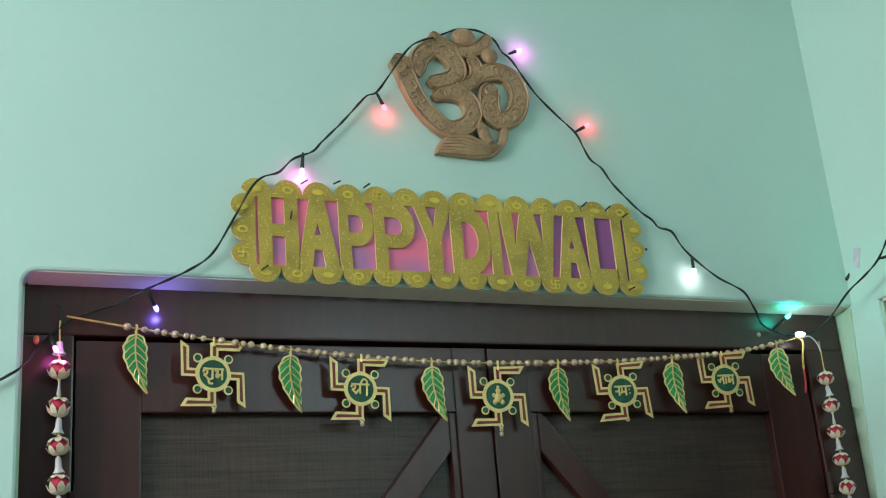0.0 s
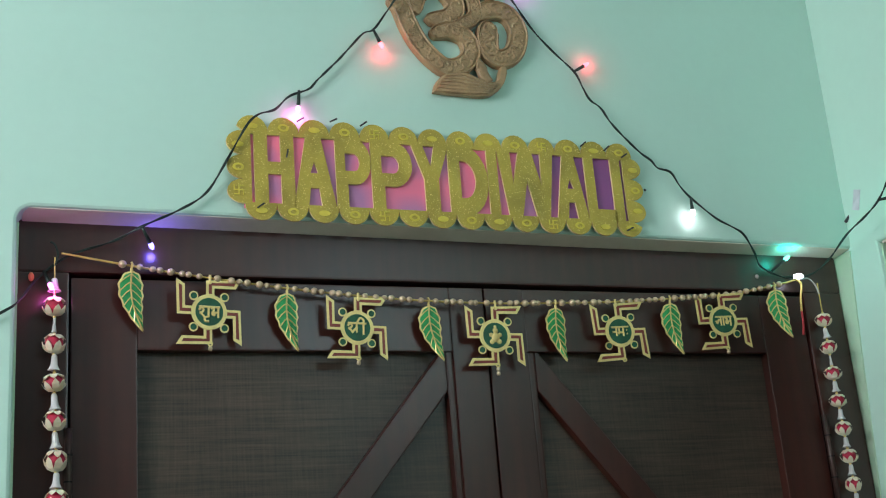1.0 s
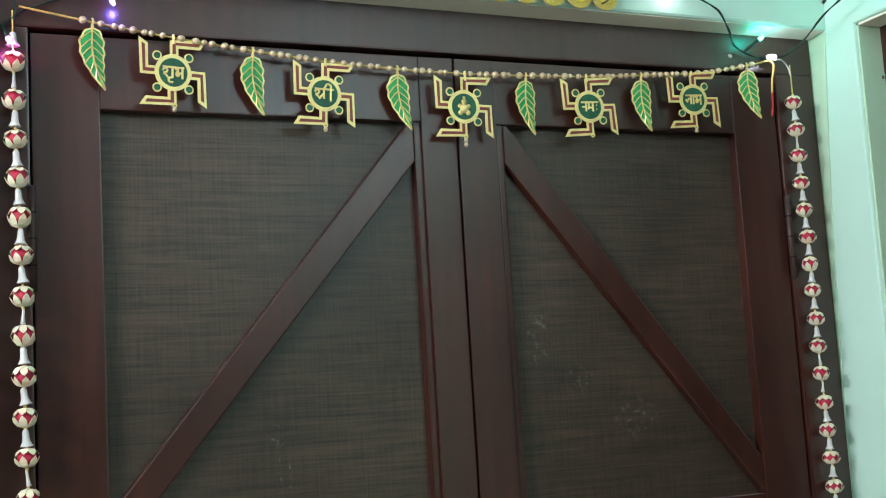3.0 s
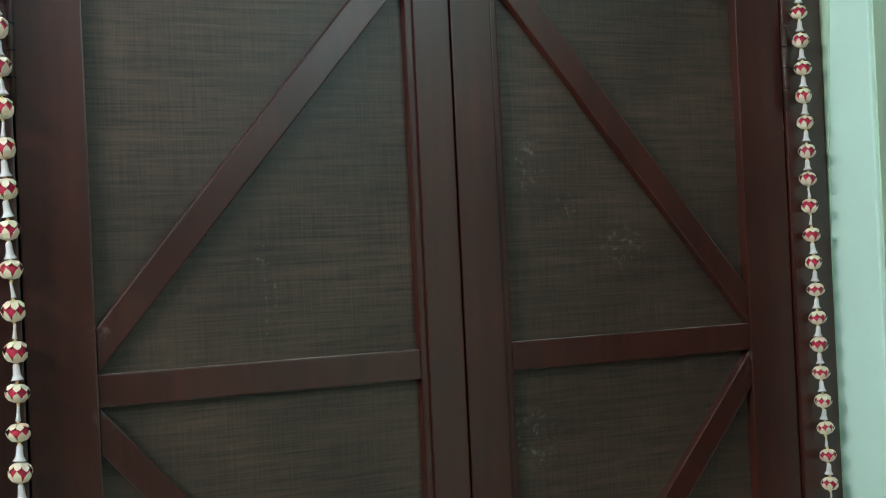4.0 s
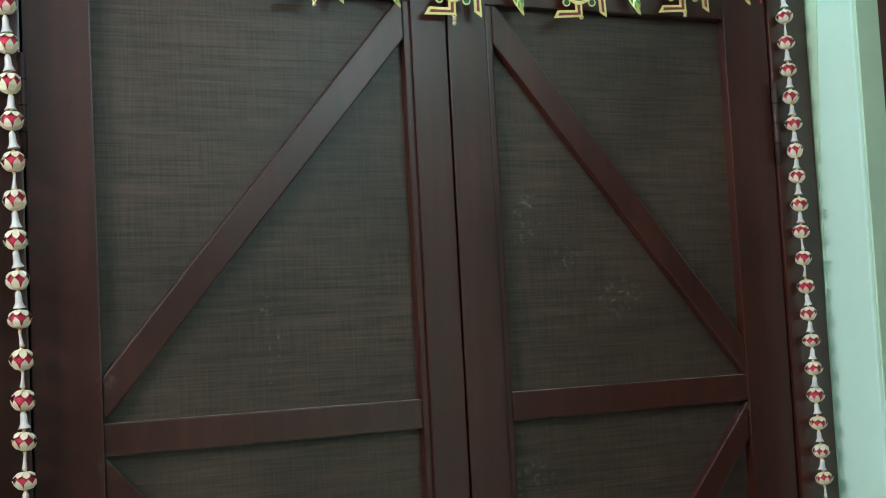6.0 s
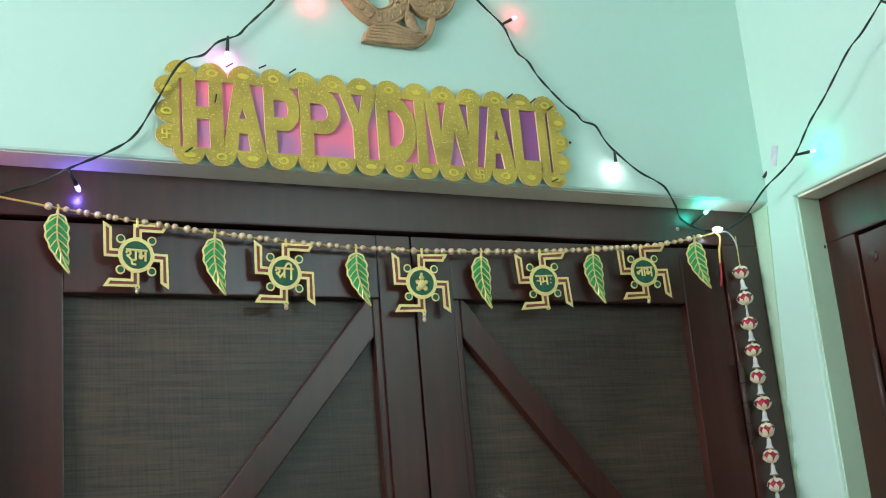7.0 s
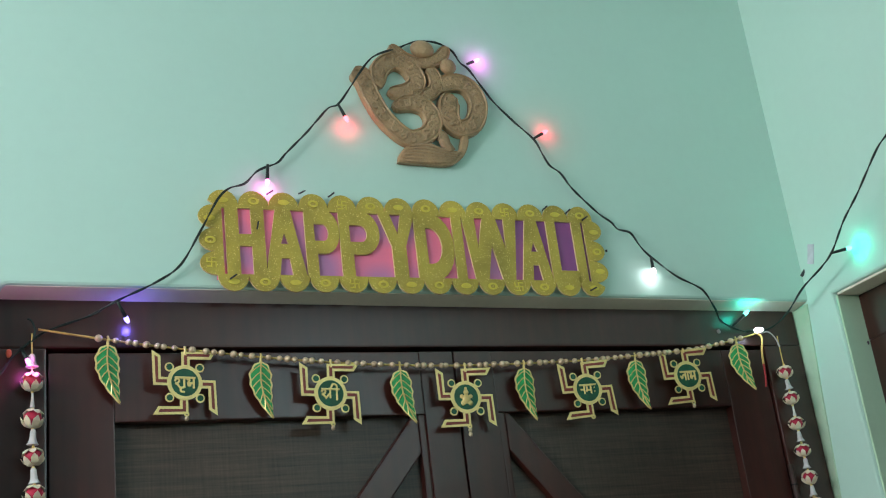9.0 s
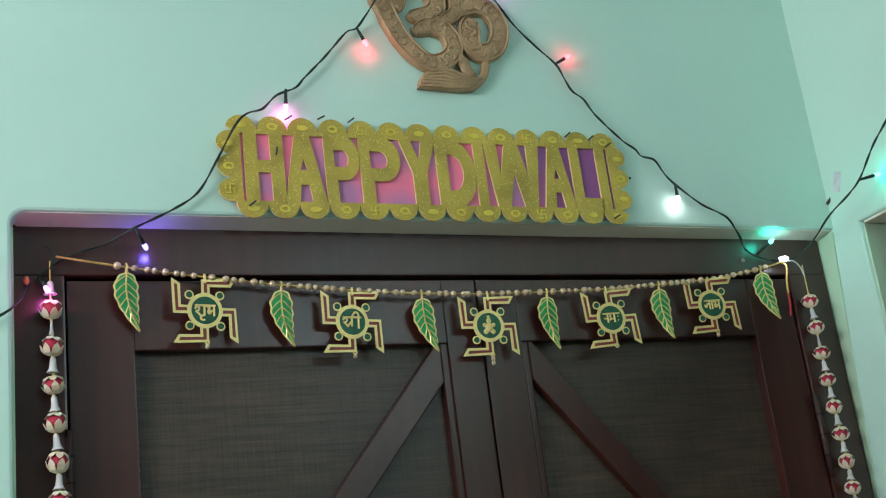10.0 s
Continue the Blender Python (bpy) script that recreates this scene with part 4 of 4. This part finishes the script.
def quarter(loop, k):
    for _ in range(k):
        loop = [(z, -x) for x, z in loop]
    return loop


arm_mesh = [sheet([quarter(ARM, k)], -0.0008, 0.0008, 0.0002) for k in range(4)]
arm_fill = [sheet([quarter(ARM_IN, k)], -0.0011, -0.0007) for k in range(4)]
for me in arm_mesh:
    me.materials.append(M_GOLD)
for me in arm_fill:
    me.materials.append(M_MAROON)
disc_mesh = sheet([ring(0, 0, 0.0255, 36)], -0.0013, 0.0011, 0.0004)
disc_mesh.materials.append(M_GOLD)
disc_fill = sheet([ring(0, 0, 0.0200, 32)], -0.0017, -0.0012)
disc_fill.materials.append(M_DEEP)
dot_mesh = sheet([ring(0, 0, 0.0066, 18)], -0.0008, 0.0008, 0.0002)
dot_mesh.materials.append(M_GOLD)
dot_fill = sheet([ring(0, 0, 0.0045, 16)], -0.0012, -0.0007)
dot_fill.materials.append(M_DEEP)

SHA = [[(-1.0, 0.12), (-0.82, 0.38), (-0.58, 0.22), (-0.66, -0.02), (-0.90, -0.12), (-0.70, -0.28), (-0.45, -0.60)], [(-0.08, 0.5), (-0.08, -0.55)]]
BHA = [[(0.16, 0.28), (0.34, 0.42), (0.42, 0.20), (0.30, -0.02), (0.30, -0.28), (0.46, -0.32), (0.52, -0.12)], [(0.30, -0.06), (0.84, -0.06)], [(0.84, 0.5), (0.84, -0.60)]]
WORDS = [
    [[(-1, 0.5), (1, 0.5)]] + SHA + [[(-0.08, -0.5), (-0.42, -0.62), (-0.40, -0.95), (-0.05, -1.0)]] + BHA,
    [[(-1, 0.45), (0.9, 0.45)]] + SHA + [[(-0.10, 0.0), (-0.55, -0.55)], [(-0.05, 0.5), (0.25, 1.0), (0.60, 0.85), (0.62, 0.4), (0.62, -0.75)]],
    None,
    [[(-1, 0.5), (1, 0.5)], [(-0.92, -0.05), (-0.5, -0.05)], [(-0.45, 0.5), (-0.45, -0.55)], [(-0.12, 0.5), (-0.12, -0.15), (-0.28, -0.25)], [(-0.12, -0.12), (0.35, -0.12)],
     [(0.35, 0.5), (0.35, -0.55)], [(0.72, 0.15), (0.80, 0.12)], [(0.72, -0.3), (0.80, -0.33)]],
    [[(-1, 0.5), (1, 0.5)], [(-0.98, 0.05), (-0.80, -0.30), (-0.62, 0.12), (-0.36, 0.0)], [(-0.34, 0.5), (-0.34, -0.55)], [(-0.02, 0.5), (-0.02, -0.55)]] + BHA,
]


def sign_pendant(x, word, yaw, tilt, cx, cz, bells):
    p = part("emblem_pendant", disc_mesh, None, tor, "gold and maroon hooked-cross pendant with green enamel disc")
    p.matrix_local = pose(cx, GY - 0.002, cz, 2, tilt, yaw)
    part("enamel_disc", disc_fill, None, p, "dark green enamel")
    for k in range(4):
        part("arm", arm_mesh[k], None, p)
        part("arm_enamel", arm_fill[k], None, p, "maroon enamel")
        for nm, me in (("dot", dot_mesh), ("dot_enamel", dot_fill)):
            o = part(nm, me, None, p)
            o.location = (0.0315 * math.cos(radians(45 + 90 * k)), 0, 0.0315 * math.sin(radians(45 + 90 * k)))
    up = string_z(x) - cz
    part("hook", tube([Vector((x - cx, 0, up + 0.003)), Vector((x - cx, -0.001, 0.040))], 0.0020, 6), M_GOLD, p)
    if word:
        bm = bmesh.new()
        for run in word:
            pts = [(a * 0.0150, -0.0020, b * 0.0140) for a, b in run]
            tube(glide(pts, 4) if len(pts) > 2 else [Vector(q) for q in pts], 0.0016, 6, bm=bm)
        part("lettering", bm, M_GOLD, p, "raised gold lettering")
    else:
        bm = ball(0.0068, 1, 0.35, 1.15, (0, -0.0018, -0.003))
        for px, pz, r in ((0, 0.0075, 0.0046), (0, 0.0135, 0.0026), (-0.0075, 0.001, 0.0034), (0.0075, 0.001, 0.0034), (-0.006, -0.0095, 0.0042), (0.006, -0.0095, 0.0042)):
            ball(r, 1, 0.4, 1, (px, -0.0018, pz), bm, 10, 6)
        part("relief", bm, M_GOLD, p, "plain raised gold shape", True)
    part("loop", sheet([ring(0.002, -0.0455, 0.0038, 14), ring(0.002, -0.0455, 0.0018, 10)], -0.0008, 0.0008), M_GOLD, p)
    z = -0.052
    for _ in range(bells):
        part("drop", ball(0.0032, 1, 1, 1.15, (0.002, 0, z)), M_BEAD, p, smooth=True)
        z -= 0.0062


for args in zip(sign_x, WORDS, (6, 2, -2, -4, -6), (1, 2, 1, -2, -1), (-0.469, -0.253, -0.033, 0.186, 0.385), (2.003, 1.983, 1.973, 1.982, 2.002), (1, 1, 2, 0, 1)):
    sign_pendant(*args)
# loose thread tail at the end of the garland
part("thread_tail", tube(glide([(0.549, GY, 2.079), (0.556, GY - 0.003, 2.070), (0.551, GY - 0.002, 2.045), (0.550, GY, 2.022)], 6), 0.0021, 6), M_THREAD, tor, smooth=True)
part("thread_tail", tube(glide([(0.550, GY, 2.022), (0.549, GY, 2.000), (0.545, GY, 1.981)], 6), 0.0019, 6), M_REDTHREAD, tor, "dark red thread", True)

# ---- hanging strings of flowers and bells ----
def petal_ring(n, r0, z0, r1, z1, r2, z2, width, turn=0.0):
    """A cup of n pointed petals, each from an inner edge over a belly to a tip."""
    bm = bmesh.new()
    wild = random.Random(n + int(z0 * 1e4))
    for k in range(n):
        a = math.tau * k / n + turn + wild.uniform(-0.09, 0.09)
        swell, lift = wild.uniform(0.93, 1.09), wild.uniform(-0.0012, 0.0012)
        c, s = math.cos(a), math.sin(a)

        def at(r, w, z):
            if r > r0:
                r, z = r * swell, z + lift * r / r2
            return bm.verts.new((r * c - w * s, r * s + w * c, z))

        rows = [[at(r0, -width * 0.35, z0), at(r0, width * 0.35, z0)],
                [at((r0 + r1) * 0.56, -width * 0.85, z0 + (z1 - z0) * 0.30), at((r0 + r1) * 0.56, width * 0.85, z0 + (z1 - z0) * 0.30)],
                [at(r1, -width, z1), at(r1, width, z1)],
                [at((r1 + r2) / 2, -width * 0.62, (z1 + z2) / 2), at((r1 + r2) / 2, width * 0.62, (z1 + z2) / 2)]]
        tip = at(r2, 0, z2)
        for p, q in zip(rows, rows[1:]):
            bm.faces.new((p[0], p[1], q[1], q[0]))
        bm.faces.new((rows[-1][0], rows[-1][1], tip))
    bmesh.ops.recalc_face_normals(bm, faces=bm.faces[:])
    bmesh.ops.solidify(bm, geom=bm.faces[:], thickness=0.0007)
    me = bpy.data.meshes.new("petals")
    bm.to_mesh(me)
    bm.free()
    me.materials.append(M_CREAM)
    return me


def keep_mesh(name, bm, mat, smooth=True):
    me = bpy.data.meshes.new(name)
    bm.to_mesh(me)
    bm.free()
    me.materials.append(mat)
    if smooth:
        me.polygons.foreach_set("use_smooth", [True] * len(me.polygons))
    return me


core_mesh = keep_mesh("core", ball(0.0142, 1, 1, 0.74, (0, 0, 0), None, 16, 10), M_RED)
low_petals = petal_ring(7, 0.003, -0.0122, 0.0158, -0.0058, 0.0192, 0.0002, 0.0058)
high_petals = petal_ring(7, 0.003, 0.0118, 0.0152, 0.0070, 0.0184, 0.0028, 0.0056)
short_petals = petal_ring(7, 0.003, 0.0118, 0.0142, 0.0080, 0.0180, 0.0048, 0.0056, 0.12)
tall_petals = petal_ring(7, 0.003, -0.0122, 0.0160, -0.0046, 0.0188, 0.0016, 0.0060, 0.1)
bell_mesh = keep_mesh("bell", spun([(0.0012, 0.0098), (0.0032, 0.0092), (0.0046, 0.0070), (0.0049, 0.0020), (0.0056, -0.0030), (0.0078, -0.0068), (0.0094, -0.0084), (0.0078, -0.0090), (0.0034, -0.0050)], 14), M_CLEAR)
slim_mesh = keep_mesh("bell", spun([(0.0010, 0.0095), (0.0020, 0.0080), (0.0022, 0.0010), (0.0032, -0.0050), (0.0040, -0.0085), (0.0020, -0.0090)], 12), M_CLEAR)
tiny_mesh = keep_mesh("gold_bead", ball(0.0024, 1, 1, 0.9, (0, 0, 0), None, 10, 6), M_GOLD)


def flower_string(x, top_z, first, pitch, n, scale, lean, drift, label, top_bell, seed):
    s = thing("flower_string", (x, 0.024, top_z), label, "hanging string", "flower strings beside the door")
    r = random.Random(seed)
    low = first - pitch * (n - 1) - 0.03

    def sway(z):
        d = max(0.0, first - z)
        return lean * math.tanh(d / 0.45) + drift * (d / 1.15) ** 3 + 0.0008 * math.sin(z * 19)

    pts = [Vector((sway(z) if z < first else 0.0, 0, z - top_z)) for z in (top_z - i * (top_z - low) / 80 for i in range(81))]
    part("thread", tube(pts, 0.0011, 5), M_THREAD, s)
    for i in range(n):
        z = first - pitch * i + r.uniform(-0.0012, 0.0012)
        f = part("flower", core_mesh, None, s, "red flower with cream petals")
        f.matrix_local = pose(sway(z), r.uniform(-0.001, 0.001), z - top_z, r.uniform(-7, 7), r.uniform(-8, 8), r.uniform(0, 45)) @ Matrix.Diagonal((scale * 0.82, scale * 0.82, scale * r.uniform(0.94, 1.12), 1))
        part("petals", r.choice((low_petals, low_petals, tall_petals)), None, f, "cream petals")
        part("petals", r.choice((high_petals, high_petals, short_petals)) if i > 1 else short_petals, None, f, "cream petals")
        for dz in (-0.0138, 0.0132):
            g = part("gold_bead", tiny_mesh, None, s)
            g.location = (sway(z), 0, z + dz * scale - top_z)
        if i < n - 1 or top_bell:
            b = part("bell", r.choice((bell_mesh, bell_mesh, slim_mesh)), None, s, "clear acrylic bell")
            zb = z - pitch * 0.5
            b.matrix_local = pose(sway(zb), 0, zb - top_z, r.uniform(-6, 6), r.uniform(-8, 8), r.uniform(0, 90)) @ Matrix.Diagonal((scale * 0.86, scale * 0.86, scale * 1.06 * pitch / 0.048, 1))
    return s


ls = flower_string(-0.6765, 2.075, 2.0065, 0.0512, 26, 1.03, 0.011, 0.0, "string of red and cream flowers with clear bells on the jamb", True, 11)
b = part("bell", bell_mesh, None, ls, "clear acrylic bell")
b.location = (0, 0, 2.036 - 2.075)
rs = flower_string(0.589, 2.072, 2.005, 0.0464, 27, 0.94, 0.004, 0.026, "string of red and cream flowers and bells beside the wall", True, 23)
part("thread_loop", tube(glide([(0, 0, -0.02), (-0.006, -0.001, -0.004), (-0.018, 0, 0.008), (-0.034, 0, 0.006)], 5), 0.0014, 5), M_STEEL, rs, "pale cord")
part("thread_loop", tube(glide([(0, 0, -0.012), (0.004, 0, 0.004), (0.000, 0, 0.018), (-0.006, 0, 0.022)], 5), 0.0016, 5), M_WIRE, ls, "dark cord")

# ---- small marks on the walls ----
tape = part("tape", block(-0.0005, 0.0006, -0.008, 0.008, -0.018, 0.018, 0), M_TAPE)
tape.matrix_world = pose(RIGHT - 0.0008, -0.036, 2.208, 20, 0, 0)
tagged(tape, "scrap of greyish tape stuck on the wall", "tape")
for p, q in (((RIGHT - 0.004, -0.003, 2.178), (RIGHT + 0.004, -0.010, 2.190)),):
    tagged(part("nail", tube([Vector(p), Vector(q)], 0.003, 8), M_NAIL), "dark nail head beside the corner", "nail")
nail = part("nail", ball(0.0028, 0.6, 1, 1.2, (RIGHT + 0.048, -0.070, 2.03)), M_NAIL)
tagged(nail, "small dark nail in the green reveal", "nail")
for x, z in ((0.250, 2.216),):
    tagged(part("nail", ball(0.0024, 1, 0.7, 1, (x, -0.001, z), None, 8, 5), M_NAIL), "small dark nail in the wall", "nail")
tagged(part("door_stud", ball(0.004, 1, 0.6, 1, (0.478, FRAME_Y - 0.001, 2.086), None, 10, 6), M_STEEL), "small bright nail head in the door frame", "nail")
